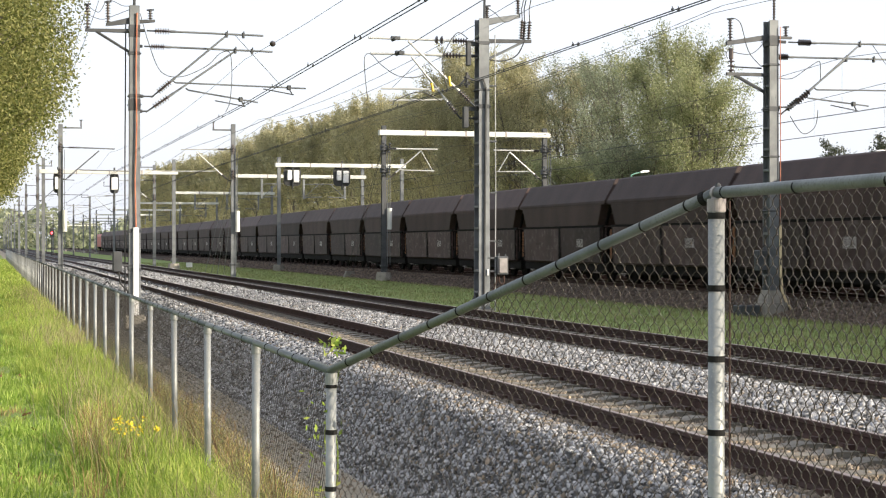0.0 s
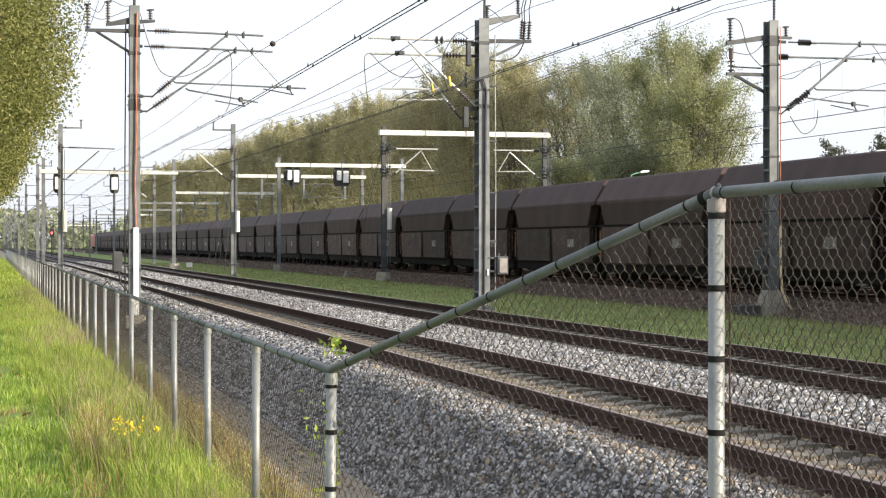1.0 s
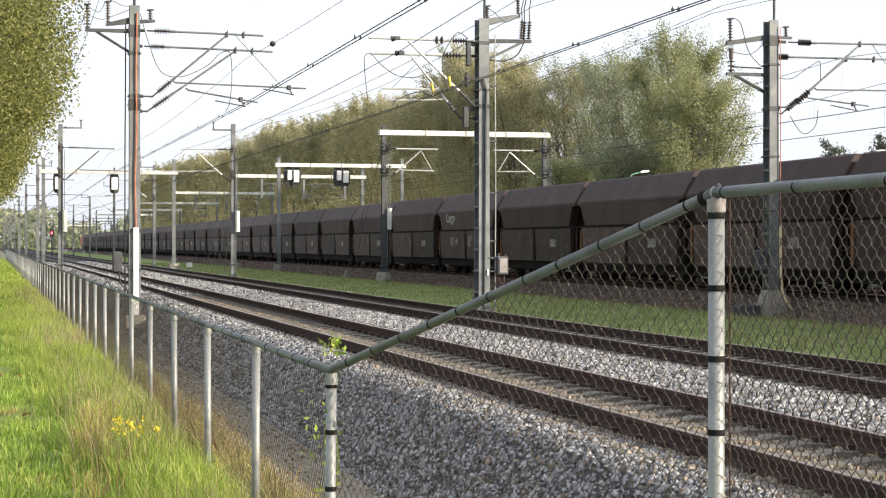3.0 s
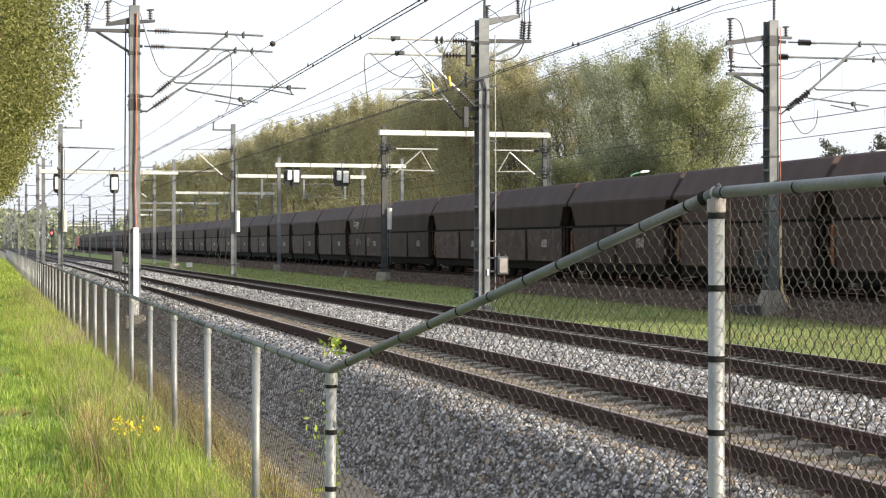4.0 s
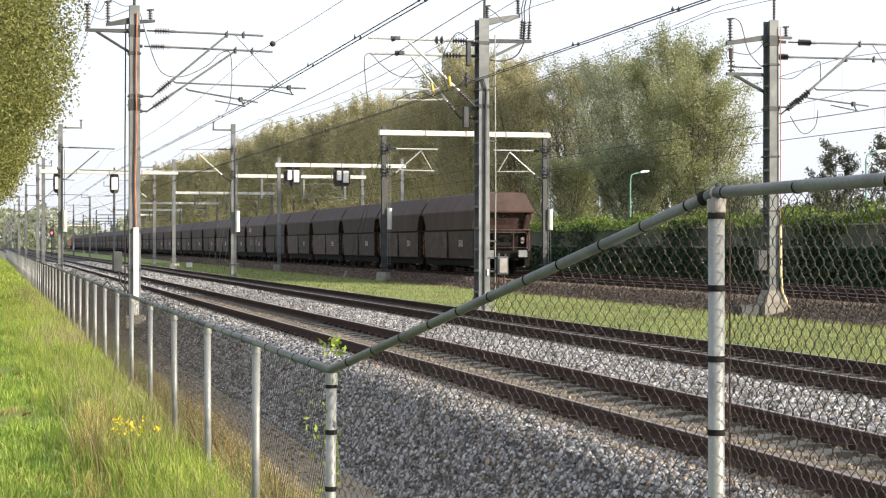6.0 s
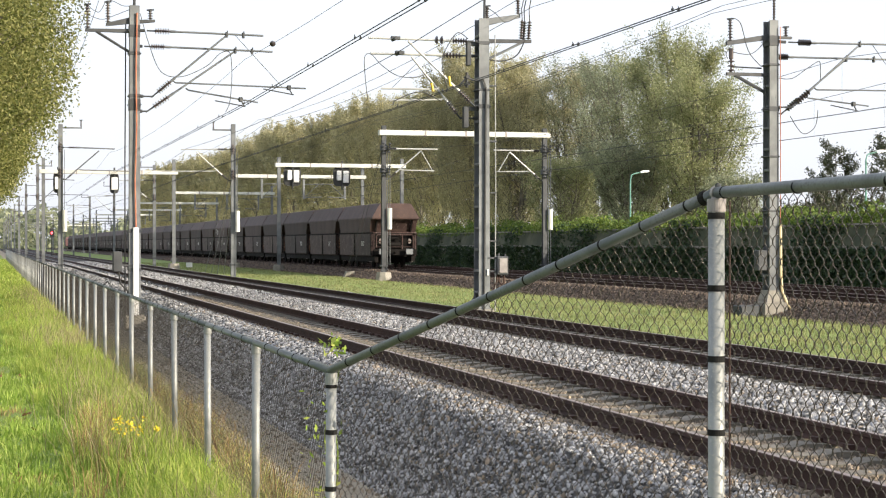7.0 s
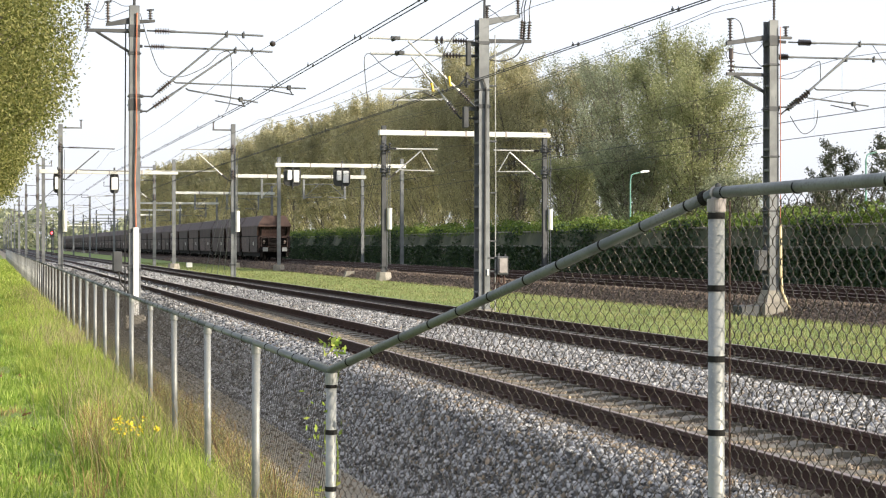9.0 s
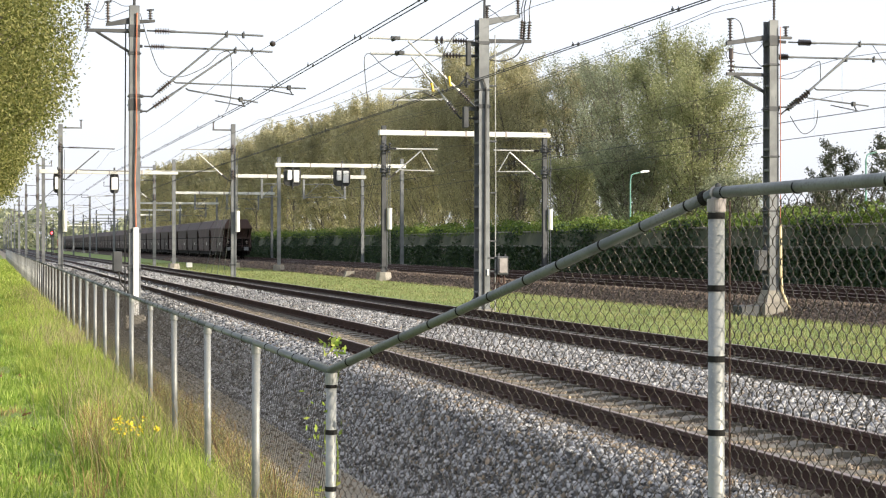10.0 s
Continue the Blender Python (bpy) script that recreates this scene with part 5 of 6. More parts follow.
    tagged(bulk("far_wood", v, f, LEAF_SHADY), "far hazy wood closing the view along the line", "wood", kind="stuff")
    near = "avenue trees beside the verge"
    first = [make_tree("avenue_tree", pose(-2.4, 42 + 6.5 * k, -0.3, 0, 0, 70 * k), "avenue tree with yellow-green leaves over the verge", near, rng, LEAF_NEAR, n, 900, 15.2, 4.7, 3.8, size, 0.3, 0.25, 0.2, 1, 0.0, 0.2, 1.1) for k, n, size in ((0, 125000, 0.082), (1, 125000, 0.082), (4, 42000, 0.14))]
    for k in (2, 3):
        copy_thing(first[k % 2], pose(-2.4, 42 + 6.5 * k, -0.3, 0, 0, 130 * k))
    for k in range(5, 15):
        copy_thing(first[2], pose(-2.4 + rng.uniform(-0.15, 0.15), 42 + 6.5 * k, -0.3, 0, 0, rng.uniform(0, 360)))


def make_blades(name, xs, ys, height, width, rng, material, label, bend=0.35, patch=0.0):
    """Upright bent blades, each of two faces narrowing to a tip."""
    n = len(xs)
    z = np.interp(xs, GX, GZ)
    a = rng.uniform(0, 6.283, n)
    h = height * rng.uniform(0.5, 1.3, n)
    if patch:
        h = h * (1 + patch * (np.sin(xs * 4.3 + ys * 1.1) + np.sin(xs * 2.1 - ys * 2.3 + 1) + np.sin(ys * 0.9 + xs * 6.5)) / 2.2)
    w = width * rng.uniform(0.6, 1.4, n)
    dx, dy = np.cos(a), np.sin(a)
    b = rng.uniform(0, 6.283, n)
    lean = h * bend * rng.uniform(0.1, 1.2, n)
    lx, ly = np.cos(b) * lean, np.sin(b) * lean
    p = np.stack([xs, ys, z - 0.01], -1)
    side = np.stack([dx * w, dy * w, np.zeros(n)], -1)
    mid = p + np.stack([lx * 0.35, ly * 0.35, h * 0.6], -1)
    tip = p + np.stack([lx, ly, h * rng.uniform(0.85, 1.0, n)], -1)
    v = np.stack([p - side, p + side, mid - side * 0.7, mid + side * 0.7, tip], 1).reshape(-1, 3)
    k = np.arange(n)[:, None] * 5
    f = np.concatenate([k + np.array([[0, 1, 3]]), k + np.array([[0, 3, 2]]), k + np.array([[2, 3, 4]])])
    ob = bulk(name, v, f, material)
    return tagged(ob, label, "grass", kind="stuff")


def make_tufts(name, xs, ys, blades, height, spread, width, rng, material, label):
    """Clumps of blades that spring from one foot and lean outwards all round."""
    k = len(xs)
    size = rng.uniform(0.55, 1.25, k)
    cx, cy, s = np.repeat(xs, blades), np.repeat(ys, blades), np.repeat(size, blades)
    n = len(cx)
    a = rng.uniform(0, 6.283, n)
    r = spread * s * np.sqrt(rng.uniform(0, 1, n))
    px, py = cx + np.cos(a) * r, cy + np.sin(a) * r
    p = np.stack([px, py, np.interp(px, GX, GZ) - 0.01], -1)
    h = height * s * rng.uniform(0.55, 1.15, n)
    out = h * rng.uniform(0.05, 0.65, n)
    b = a + rng.normal(0, 0.6, n)
    d = np.stack([np.cos(b), np.sin(b), np.zeros(n)], -1)
    up = np.array([0, 0, 1.0])
    w = width * rng.uniform(0.6, 1.4, n)[:, None]
    c = rng.uniform(0, 6.283, n)
    side = np.stack([np.cos(c), np.sin(c), np.zeros(n)], -1) * w
    low = p + d * out[:, None] * 0.22 + up * h[:, None] * 0.5
    high = p + d * out[:, None] * 0.6 + up * h[:, None] * 0.85
    tip = p + d * out[:, None] * 1.15 + up * (h * rng.uniform(0.8, 1.05, n))[:, None]
    v = np.stack([p - side, p + side, low - side * 0.8, low + side * 0.8, high - side * 0.5, high + side * 0.5, tip], 1).reshape(-1, 3)
    i = np.arange(n)[:, None] * 7
    f = np.concatenate([i + np.array([q]) for q in ((0, 1, 3), (0, 3, 2), (2, 3, 5), (2, 5, 4), (4, 5, 6))])
    return tagged(bulk(name, v, f, material), label, "grass", kind="stuff")


def make_grass():
    rng = np.random.default_rng(3)
    n = 80000
    y = 9.5 + 60 * rng.uniform(0, 1, n) ** 1.9
    x = rng.uniform(-1.0, 1.62, n)
    bare = np.sin(y * 1.7 + 2 * x) * np.sin(x * 3.1 - y * 0.6) + rng.normal(0, 0.25, n) > 0.75
    x, y = x[~bare], y[~bare]
    make_blades("lawn_grass", x, y, 0.06, 0.006, rng, BLADE_LAWN, "bright green verge grass", 1.1, 0.5)
    n = 2600
    y = 9.5 + 45 * rng.uniform(0, 1, n) ** 1.8
    x = rng.uniform(-1.0, 1.3, n)
    thick = np.sin(y * 1.9 + x) + np.sin(x * 4.1 - y * 0.8) + rng.normal(0, 0.6, n) > -0.4
    make_tufts("lawn_tuft", x[thick], y[thick], 20, 0.13, 0.09, 0.006, rng, BLADE_LAWN, "low leafy tufts in the mown verge")
    n = 420
    y = 10 + 22 * rng.uniform(0, 1, n) ** 1.3
    x = rng.uniform(-0.9, 0.9, n)
    bald = np.sin(y * 1.7 + 2 * x) * np.sin(x * 3.1 - y * 0.6) > 0.4
    make_tufts("withered_tuft", x[bald], y[bald], 30, 0.075, 0.16, 0.006, rng, SORREL, "withered brown patches in the verge")
    n = 20000
    y = 60 + 140 * rng.uniform(0, 1, n) ** 1.3
    x = rng.uniform(-1.5, 1.62, n)
    make_blades("far_verge_grass", x, y, 0.22, 0.022, rng, BLADE, "rough verge grass running on along the fence", 0.6)
    n = 34000
    y = 8.5 + 70 * rng.uniform(0, 1, n) ** 1.5
    x = 1.66 - np.abs(rng.normal(0, 0.42, n))
    keep = np.sin(y * 2.1 + 3 * x) + np.sin(y * 0.77 + x * 5) + rng.normal(0, 0.8, n) > -0.5
    make_blades("tall_grass", x[keep], y[keep], 0.25, 0.0038, rng, BLADE, "tall green grass along the fence", 0.7, 0.4)
    n = 8000
    y = 9 + 60 * rng.uniform(0, 1, n) ** 1.5
    x = 1.5 + rng.normal(0, 0.26, n) - 0.35 * (rng.uniform(0, 1, n) > 0.6)
    keep = np.sin(y * 1.3 + 1) + np.sin(y * 0.45) + rng.normal(0, 0.7, n) > -0.2
    make_blades("dry_grass", x[keep], y[keep], 0.4, 0.0035, rng, BLADE_DRY, "straw-coloured dry stalks in the verge", 0.55)
    # uneven edge between the mown lawn and the rough growth by the fence
    edge = lambda q: np.interp(q, [9, 12, 18, 30, 60], [1.05, 0.9, 0.72, 0.5, 0.3]) + 0.16 * np.sin(q * 1.15) + 0.1 * np.sin(q * 2.9 + 1)
    n = 1500
    y = 9 + 46 * rng.uniform(0, 1, n) ** 1.5
    e = edge(y)
    x = e + (1.62 - e) * rng.uniform(0, 1, n)
    make_tufts("grass_tuft", x, y, 24, 0.25, 0.08, 0.0036, rng, BLADE_TUFT, "leaning tufts of uncut yellow-green grass")
    n = 150
    y = 12.5 + 39 * rng.uniform(0, 1, n) ** 1.4
    e = edge(y)
    x = e + (1.6 - e) * rng.uniform(0, 1, n) ** 0.7
    brown = np.sin(y * 1.45 + 0.5) + np.sin(y * 0.6 + 2 * x) + rng.normal(0, 0.4, n) > 0.35
    make_tufts("straw_tuft", x[brown], y[brown], 20, 0.4, 0.09, 0.0035, rng, BLADE_DRY, "straw-brown tufts of dead grass")
    n = 34
    y = 12.2 + 5.5 * rng.uniform(0, 1, n)
    x = 0.62 + 0.05 * (y - 12) + np.abs(rng.normal(0, 0.16, n))
    make_tufts("russet_tuft", x, y, 22, 0.34, 0.1, 0.0034, rng, SORREL, "russet seeding grass at the edge of the rough growth")
    n = 110
    y = 10.6 + 10 * rng.uniform(0, 1, n) ** 1.2
    x = 1.72 + np.abs(rng.normal(0, 0.3, n))
    make_tufts("sorrel_tuft", x, y, 16, 0.5, 0.08, 0.0045, rng, SORREL, "rust-brown dead sorrel stalks behind the fence")
    n = 12000
    y = 8.3 + 34 * rng.uniform(0, 1, n) ** 1.3
    x = 1.66 + np.abs(rng.normal(0, 0.36, n))
    make_blades("bank_grass", x, y, 0.33, 0.005, rng, BLADE, "rough green grass on the sandy bank", 0.6)
    n = 7000
    y = 8.3 + 34 * rng.uniform(0, 1, n) ** 1.3
    x = 1.66 + np.abs(rng.normal(0, 0.42, n))
    make_blades("bank_weeds", x, y, 0.42, 0.004, rng, BLADE_DRY, "sparse dry weeds on the sandy bank", 0.6)
    n = 65000
    y = 24 + 160 * rng.uniform(0, 1, n) ** 1.7
    x = rng.uniform(13.2, 22.3, n)
    make_blades("strip_grass", x, y, 0.1, 0.01, rng, BLADE_SHORT, "short pale grass between the lines", 0.8, 0.4)
    n = 26000
    y = 24 + 130 * rng.uniform(0, 1, n) ** 1.7
    x = rng.uniform(13.0, 22.6, n)
    sere = np.sin(y * 0.55 + x * 1.3) + np.sin(x * 2.1 - y * 0.23) + 1.2 * (x > 21.2) + 0.9 * (x < 14) + rng.normal(0, 0.6, n) > 0.5
    make_blades("strip_straw", x[sere], y[sere], 0.1, 0.009, rng, BLADE_DRY, "bleached dry grass in patches between the lines", 0.9)
    n = 420
    y = 10 + 16 * rng.uniform(0, 1, n) ** 1.4
    x = rng.uniform(-0.9, 1.2, n)
    near = np.sin(y * 1.7 + 2 * x) * np.sin(x * 3.1 - y * 0.6) + rng.normal(0, 0.3, n) > 0.45
    c = np.stack([x, y, np.interp(x, GX, GZ) + 0.03 + 0.03 * rng.uniform(0, 1, n)], -1)[near]
    v, f = leaf_quads(c, 0.085, rng, 0.7)
    tagged(bulk("fallen_leaves", v, f, FALLEN), "brown fallen leaves in the verge grass", "leaves", kind="stuff")
    flower = thing("ragwort_plant", pose(1.15, 14.2, ground_z(1.15)), "yellow-flowered ragwort plant in the verge", "flower")
    bm = B()
    heads = [(random.uniform(-0.17, 0.17), random.uniform(-0.2, 0.2), random.uniform(0.3, 0.42)) for _ in range(17)]
    for hx, hy, hz in heads:
        rod(bm, (hx * 0.3, hy * 0.3, 0), (hx, hy, hz), 0.004, 4)
    part("stalk", bm, BLADE, flower)["kind"] = "stuff"
    c = np.repeat(np.array(heads), 9, 0) + rng.normal(0, 0.014, (len(heads) * 9, 3))
    v, f = leaf_quads(c, 0.022, rng, 0.8)
    bulk("blossom", v, f, FLOWER, flower)["kind"] = "stuff"
    vine = thing("climbing_vine", pose(0, 0, 0), "young green vine climbing through the fence mesh", "vine")
    bm = B()
    for k in range(3):
        pts = [(FENCE_X + 0.05, 8.35 + 0.12 * k + 0.07 * math.sin(j * 1.7 + k), -0.3 + j * 0.13) for j in range(11)]
        line(bm, pts, 0.004, 4)
    part("stalk", bm, BLADE, vine)["kind"] = "stuff"
    c = np.concatenate([rng.uniform((FENCE_X - 0.05, 8.2, -0.3), (FENCE_X + 0.1, 8.95, 0.85), (80, 3)), rng.normal((FENCE_X + 0.02, 8.28, 1.13), (0.03, 0.05, 0.025), (45, 3))])
    v, f = leaf_quads(c, 0.038, rng, 0.5)
    bulk("foliage", v, f, BLADE, vine)["kind"] = "stuff"


BARRIER_X = 36.0


def make_barrier():
    w = thing("noise_barrier", pose(BARRIER_X, 0, 0), "ivy-covered concrete noise barrier with leaning upper panels", "noise barrier", kind="structure")
    bm = B()
    box(bm, 0, 0.3, -60, 520, -0.6, 1.42)
    part("lower_wall", bm, CONCRETE, w)
    bm = B()
    box(bm, -0.1, 0.4, -60, 520, 1.424, 1.53)
    part("ledge", bm, CONCRETE, w, "pale concrete ledge")
    vs = B()
    y = 0.0
    a = [(0.02, 0.02, 1.53), (0.02, 3.38, 1.53), (0.32, 3.38, 2.45), (0.32, 0.02, 2.45)]
    lo = [vs.verts.new(p) for p in a]
    hi = [vs.verts.new((p[0] + 0.12, p[1], p[2])) for p in a]
    for i in range(4):
        vs.faces.new((lo[i], lo[(i + 1) % 4], hi[(i + 1) % 4], hi[i]))
    vs.faces.new(lo[::-1])
    vs.faces.new(hi)
    panel = part("panel", vs, surface("mossy_panel", (0.04, 0.05, 0.026), (0.09, 0.095, 0.055), 0.8, 0.9, 0.0, 0.3, 15), w, "mossy leaning panel")
    panel.location.y = -40
    cb = B()
    box(cb, 0.28, 0.5, 0, 3.4, 2.454, 2.54)
    cap = part("cap", cb, CONCRETE, w)
    cap.location.y = -40
    for i in range(1, 110):
        for src in (panel, cap):
            o = src.copy()
            scene.collection.objects.link(o)
            o.location.y = -40 + 3.4 * i
    rng = np.random.default_rng(8)
    n = 120000
    y = 30 + 420 * rng.uniform(0, 1, n) ** 1.7
    z = rng.uniform(-0.6, 1.5, n)
    x = BARRIER_X - 0.12 + rng.normal(0, 0.1, n) - 0.15 * np.sin(y * 0.9) * np.sin(y * 0.31 + z)
    v, f = leaf_tris(np.stack([x, y, z], -1), 0.21, rng, 0.95)
    tagged(bulk("ivy", v, f, LEAF_IVY), "dark green ivy covering the lower wall", "ivy", kind="stuff")
    n = 64000
    y = 40 + 400 * rng.uniform(0, 1, n) ** 1.6
    gate = np.sin(y * 0.83) + np.sin(y * 0.37 + 1) + np.where(y > 150, 0.8, 0) > rng.uniform(-0.3, 1.6, n)
    y = y[gate]
    z = rng.uniform(1.4, 2.9, len(y))
    x = BARRIER_X - 0.05 + 0.3 * (z - 1.5) + rng.normal(0, 0.12, len(y))
    v, f = leaf_tris(np.stack([x, y, z], -1), 0.19, rng, 0.95)
    tagged(bulk("ivy_upper", v, f, LEAF_IVY), "ivy hanging over the upper panels", "ivy", kind="stuff")
    n = 110000
    y = 40 + 400 * rng.uniform(0, 1, n) ** 1.7
    top = 3.05 + 0.25 * np.sin(y * 0.7) + 0.2 * np.sin(y * 1.9 + 1) + 0.15 * np.sin(y * 4.1)
    z = 2.2 + (top - 2.2) * rng.uniform(0, 1, n) ** 0.6
    x = BARRIER_X + 0.9 + rng.normal(0, 0.45, n)
    v, f = leaf_tris(np.stack([x, y, z], -1), 0.18, rng, 0.7)
    tagged(bulk("hedge", v, f, LEAF_HEDGE), "bright green hedge along the top of the barrier", "hedge", kind="stuff")


def make_lamp(x, y, top, label):
    t = thing("street_lamp", pose(x, y, -0.4), label, "street lamp", "street lamps")
    bm = B()
    rod(bm, (0, 0, 0), (0, 0, top - 0.4), 0.07, 8, 0.05)
    line(bm, [(0, 0, top - 0.4), (0.08, 0, top - 0.1), (0.3, 0, top), (0.8, 0, top + 0.1)], 0.04, 6)
    part("pole", bm, GREEN_PAINT, t)
    bm = B()
    prism(bm, [(0.7, top + 0.04), (1.25, top + 0.12), (1.27, top + 0.2), (0.95, top + 0.22), (0.7, top + 0.15)], -0.12, 0.12)
    part("head", bm, WHITE, t, "white lamp head")


def make_trackside():
    t = thing("cable_marker", pose(16.4, 146.0, -0.4), "small pale concrete cable marker in the grass", "marker")
    bm = B()
    box(bm, -0.25, 0.25, -0.2, 0.2, 0, 0.45, 0.03)
    part("block", bm, STEEL_PALE, t)
    t = thing("concrete_block", pose(22.3, 107.0, -0.52), "small weathered concrete anchor block", "block")
    bm = B()
    prism(bm, [(-0.4, 0), (0.4, 0), (0.25, 0.42), (-0.25, 0.42)], -0.25, 0.25)
    part("block", bm, CONCRETE, t)


# ---- put together ----
make_ground()
make_bed("ballast_bed", NEAR_BED, BALLAST, "ballast bed with sloping shoulders, coloured dark as the shade between its stones")
make_bed("ballast_bed_old", FAR_BED, BALLAST_OLD, "brown old ballast bed")
make_fences()
MAST_LABEL = "grey steel catenary mast with raking arms and insulators"
make_first_mast()
make_second_mast()
make_third_mast()
make_line_mast(pose(3.9, 101.0, 0), 1, MAST_LABEL)
m_r = make_line_mast(pose(13.9, 100.6, 0), -1, MAST_LABEL, top=8.75)
for gx, gz in ((-0.25, 6.2), (-0.08, 5.6), (0.08, 6.2), (0.25, 5.6)):
    bm = B()
    rod(bm, (gx * 0.4, 0.15, gz), (gx * 2.5, 9.0, -0.4), 0.014, 5)
    part("guy_wire", bm, STEEL, m_r)
f_l = make_line_mast(pose(3.9, 151.0, 0), 1, MAST_LABEL, False)
f_r = make_line_mast(pose(13.9, 151.0, 0), -1, MAST_LABEL, False)
for k in range(3, 11):
    copy_thing(f_l, pose(3.9, 50.0 + 50.5 * k, 0))
    copy_thing(f_r, pose(13.9, 50.0 + 50.5 * k, 0))
PORTAL_LABEL = "dark steel catenary portal with a pale crossbeam"
p1 = make_portal(95.9, 22.0, 31.8, 8.1, PORTAL_LABEL)
for gx in (-0.2, 0.2):
    bm = B()
    rod(bm, (22.0, 0.15, 7.4), (22.3 + gx, 11.1, -0.15), 0.014, 5)
    part("guy_wire", bm, STEEL_DARK, p1)
p2 = make_portal(148.0, 20.6, 32.0, 7.6, PORTAL_LABEL, arms=False, weights=False)
for x, s in ((22.97, 1), (26.7, 1), (30.4, -1)):
    bm = B()
    box(bm, x - 0.09, x + 0.09, -0.09, 0.09, 5.6, 7.44, 0.01)
    post = part("drop_post", bm, STEEL, p2)
    bm = B()
    rod(bm, (x, -0.05, 5.75), (x + s * 1.6, -0.05, 5.8), 0.045, 6)
    rod(bm, (x, -0.05, 6.9), (x + s * 1.9, -0.05, 6.95), 0.04, 6)
    rod(bm, (x + s * 0.1, -0.05, 5.8), (x + s * 1.3, -0.05, 6.9), 0.035, 6)
    part("steady_arm", bm, STEEL, post)
for k in range(3, 11):
    copy_thing(p2, pose(0, 47.0 + 50.5 * k, 0))
make_portal(133.0, 22.0, 32.0, 7.9, "steel signal gantry over the freight line", arms=False, weights=False)
make_portal(134.5, 3.9, 13.9, 7.25, "steel signal gantry over the near line", arms=False, weights=False, base=-0.45, height=8.3)
for x, y, z in ((23.1, 133.0, 7.9), (27.1, 133.0, 7.9), (5.0, 134.5, 7.25), (9.3, 134.5, 7.25)):
    make_signal(x, y, z, "white railway signal with a narrow black backboard on the gantry" if x < 15 else "white twin-lamp railway signal with black backboard on the gantry", x < 15)
make_stop_signal(8.8, 261.0)
make_wires()
make_barrier()
make_lamp(40.0, 103.0, 6.6, "green street lamp with a white head behind the hedge")
make_lamp(50.0, 90.5, 7.4, "green street lamp with a white head behind the hedge")
make_trackside()
make_trees()
make_grass()
stone_rng = np.random.default_rng(21)
for y0, y1, per, size, fall in ((8.0, 26.0, 880, 0.0215, 0.3), (26.0, 60.0, 260, 0.036, 0.5)):
    tagged(make_stones("ballast_stones", NEAR_BED, 3.95, 5.6, y0, y1, per, size, STONE, stone_rng, fall), "loose grey crushed stones on the ballast shoulder", "ballast", kind="stuff")
for x0, x1, per in ((7.7, 9.85, 300), (12.0, 13.4, 150)):
    tagged(make_stones("ballast_stones", NEAR_BED, x0, x1, 9.0, 75.0, per, 0.032, STONE, stone_rng, 0.6), "loose grey crushed stones between the tracks", "ballast", kind="stuff")
for x0, x1, per in ((5.3, 7.65, 190), (9.85, 12.0, 80), (7.7, 9.85, 45), (12.0, 13.6, 40), (4.4, 5.3, 40)):
    tagged(make_stones("track_stones", NEAR_BED, x0, x1, 9.0, 70.0, per, 0.027, STONE_TAN, stone_rng, 0.6), "rust-stained stones between the sleepers", "ballast", kind="stuff")
tagged(make_stones("ballast_stones", FAR_BED, 22.0, 24.0, 38.0, 110.0, 90, 0.05, STONE_OLD, stone_rng, 0.6), "loose brown stones on the old ballast", "ballast", kind="stuff")
for x0, x1, per in ((4.3, 5.6, 40), (7.7, 9.85, 40), (12.0, 13.4, 30), (5.7, 7.6, 18)):
    tagged(make_stones("far_stones", NEAR_BED, x0, x1, 60.0, 170.0, per, 0.06, STONE, stone_rng, 0.5), "loose grey crushed stones along the line", "ballast", kind="stuff")
tagged(make_stones("old_stones", FAR_BED, 22.0, 23.8, 100.0, 230.0, 28, 0.09, STONE_OLD, stone_rng, 0.4), "loose brown stones along the freight line", "ballast", kind="stuff")
tagged(make_stones("strewn_stones", list(zip(GX, GZ)), 2.7, 4.1, 8.0, 40.0, 45, 0.02, STONE_TAN, stone_rng, 0.3), "single stones strewn on the sandy strip", "stones", kind="stuff")
make_track(TRACKS[0], LIFT[0], "near railway track with rusted rails on concrete sleepers", 8.0, 160, False)
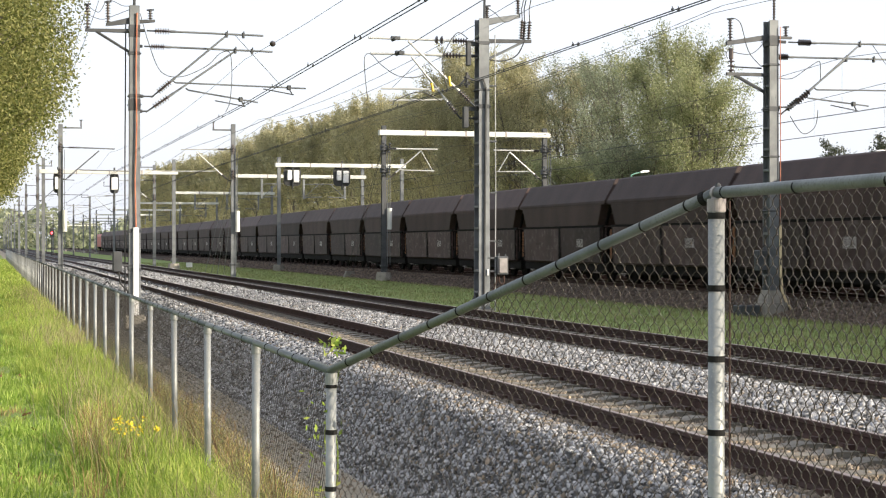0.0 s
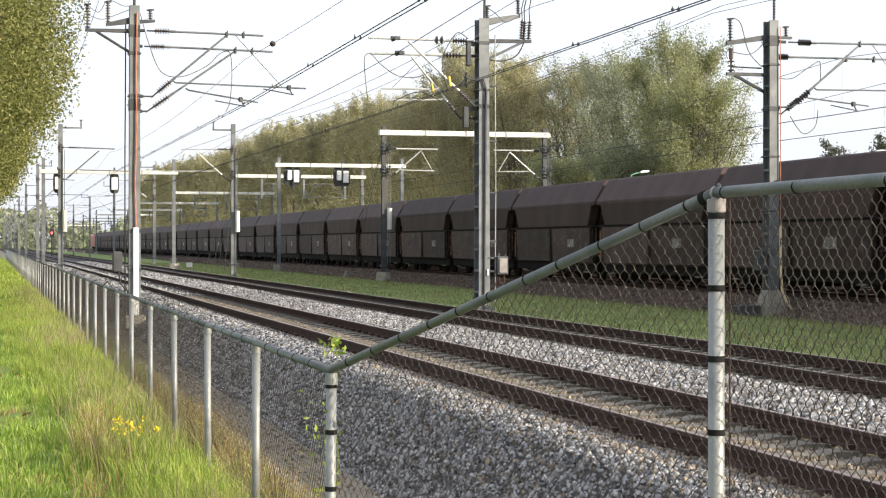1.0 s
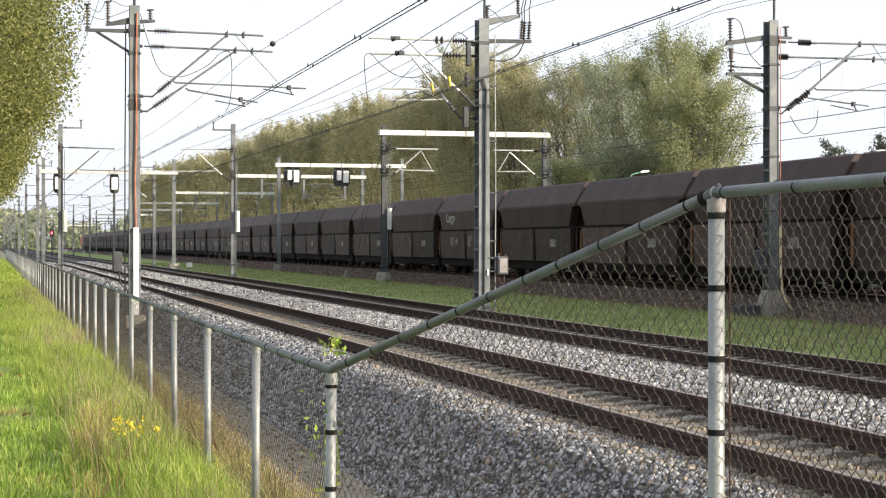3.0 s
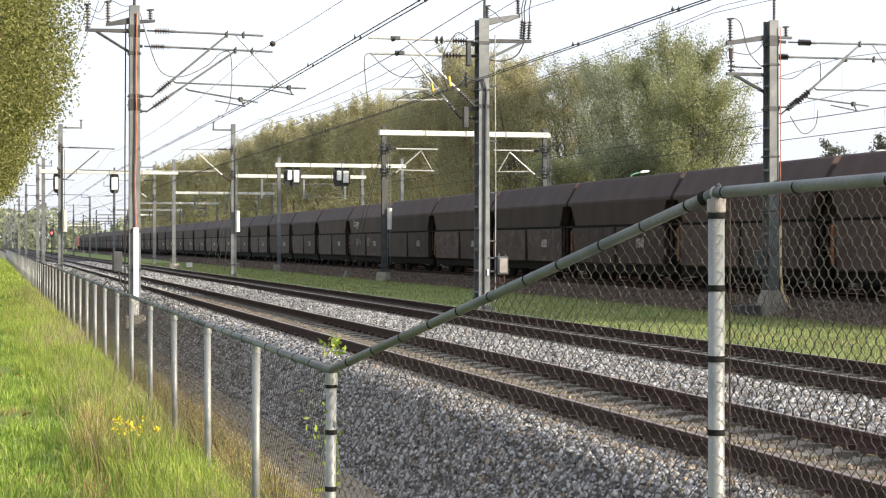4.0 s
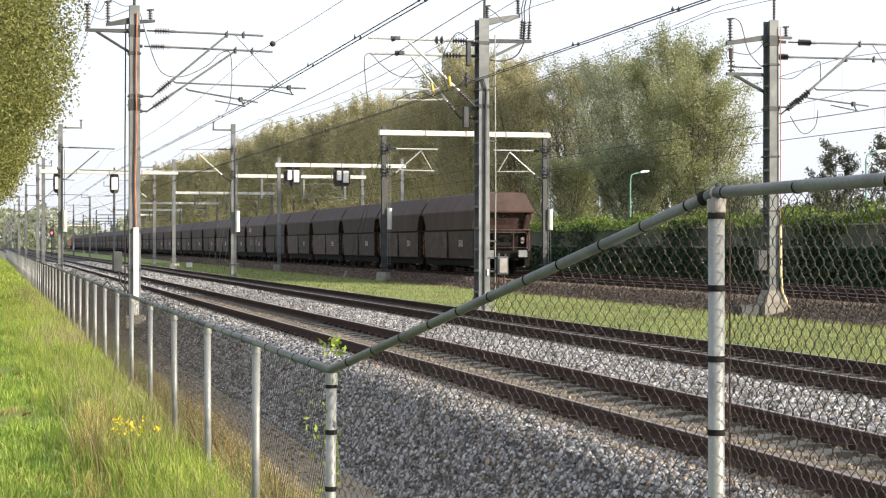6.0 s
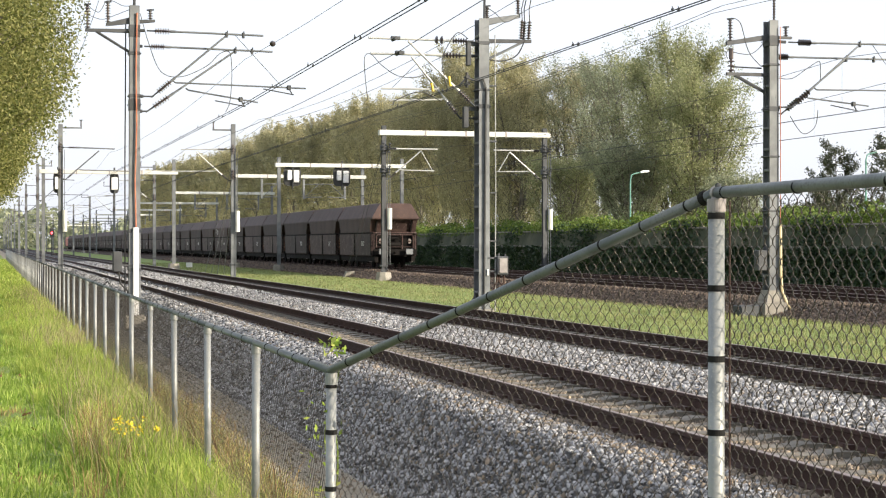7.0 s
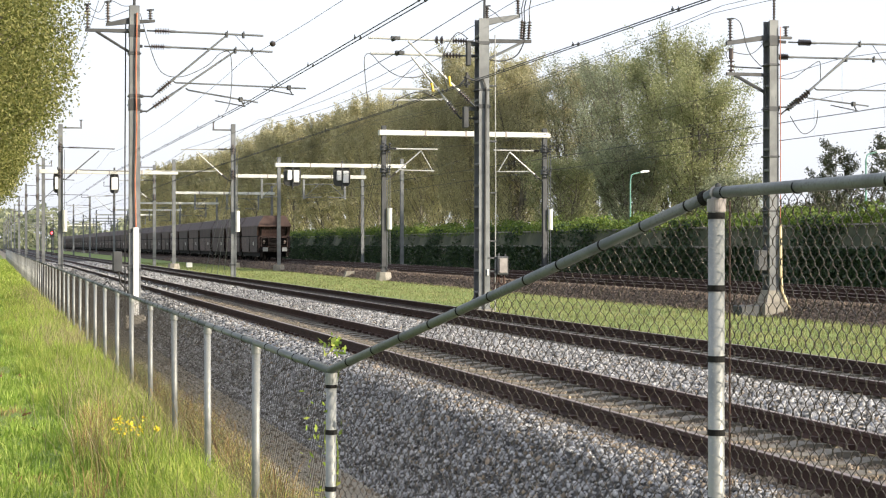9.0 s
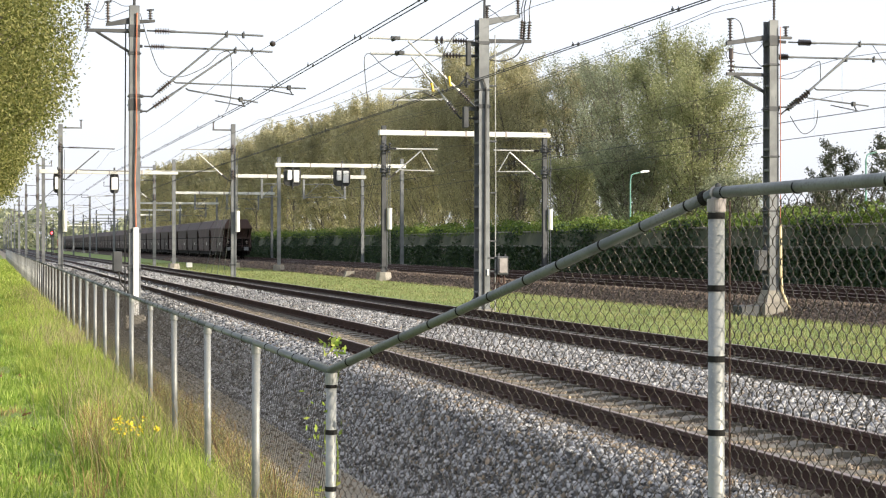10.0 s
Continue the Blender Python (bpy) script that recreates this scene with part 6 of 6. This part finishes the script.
make_track(TRACKS[1], LIFT[1], "second railway track with rusted rails on concrete sleepers", 14.0, 150, False)
make_track(TRACKS[2], LIFT[2], "freight railway track on old brown ballast", 40.0, 100, True)
make_track(TRACKS[3], LIFT[3], "far railway track on old brown ballast", 50.0, 90, True)

first_wagon = make_wagon()
train = [first_wagon]
for i in range(1, WAGONS):
    train.append(copy_thing(first_wagon, pose(TRAIN_X, PITCH * i, LIFT[2])))
loco = make_locomotive()


def lettering(wagon, words, size, y, z):
    """Worn white words on the side of one wagon."""
    cu = bpy.data.curves.new("lettering", "FONT")
    cu.body, cu.size, cu.extrude = words, size, 0.004
    cu.materials.append(MARK)
    ob = new("lettering", cu)
    ob.parent = wagon
    ob.matrix_basis = Matrix(((0, 0, -1, -1.522), (-1, 0, 0, y), (0, 1, 0, z), (0, 0, 0, 1)))
    ob["label"] = "worn white lettering"


for sx in (-0.95, 0.95):
    rim = [(sx + 0.1 * math.cos(a), 1.72 + 0.17 * math.sin(a)) for a in [2 * math.pi * k / 14 for k in range(14)]]
    bm = B()
    prism(bm, rim, -PITCH / 2 + 0.3, -PITCH / 2 + 0.34)
    board = part("tail_board", bm, WAGON_DUST, train[0], "white oval tail board with a dull red bar")
    bm = B()
    box(bm, sx - 0.085, sx + 0.085, -PITCH / 2 + 0.285, -PITCH / 2 + 0.298, 1.66, 1.74)
    part("red_bar", bm, RUST_RAIL, board)
lettering(train[6], "Cargo", 0.68, 3.7, 2.68)
for y0, y1, z0, z1 in ((2.9, 2.2, 1.45, 1.9), (2.05, 1.5, 1.5, 1.85), (-0.5, -0.9, 1.4, 1.95), (-1.0, -1.2, 1.7, 1.95)):
    bm = B()
    box(bm, -1.512, -1.494, y1, y0, z0, z1)
    part("faded_patch", bm, WAGON_DUST, train[6], "faded pale paint patch")


def motions():
    for i, wagon in enumerate(train):
        walk(wagon, train_rows(REAR_AT_0 + PITCH * (i + 0.5)))
    walk(loco, train_rows(REAR_AT_0 + PITCH * WAGONS + 9.6))


motions()
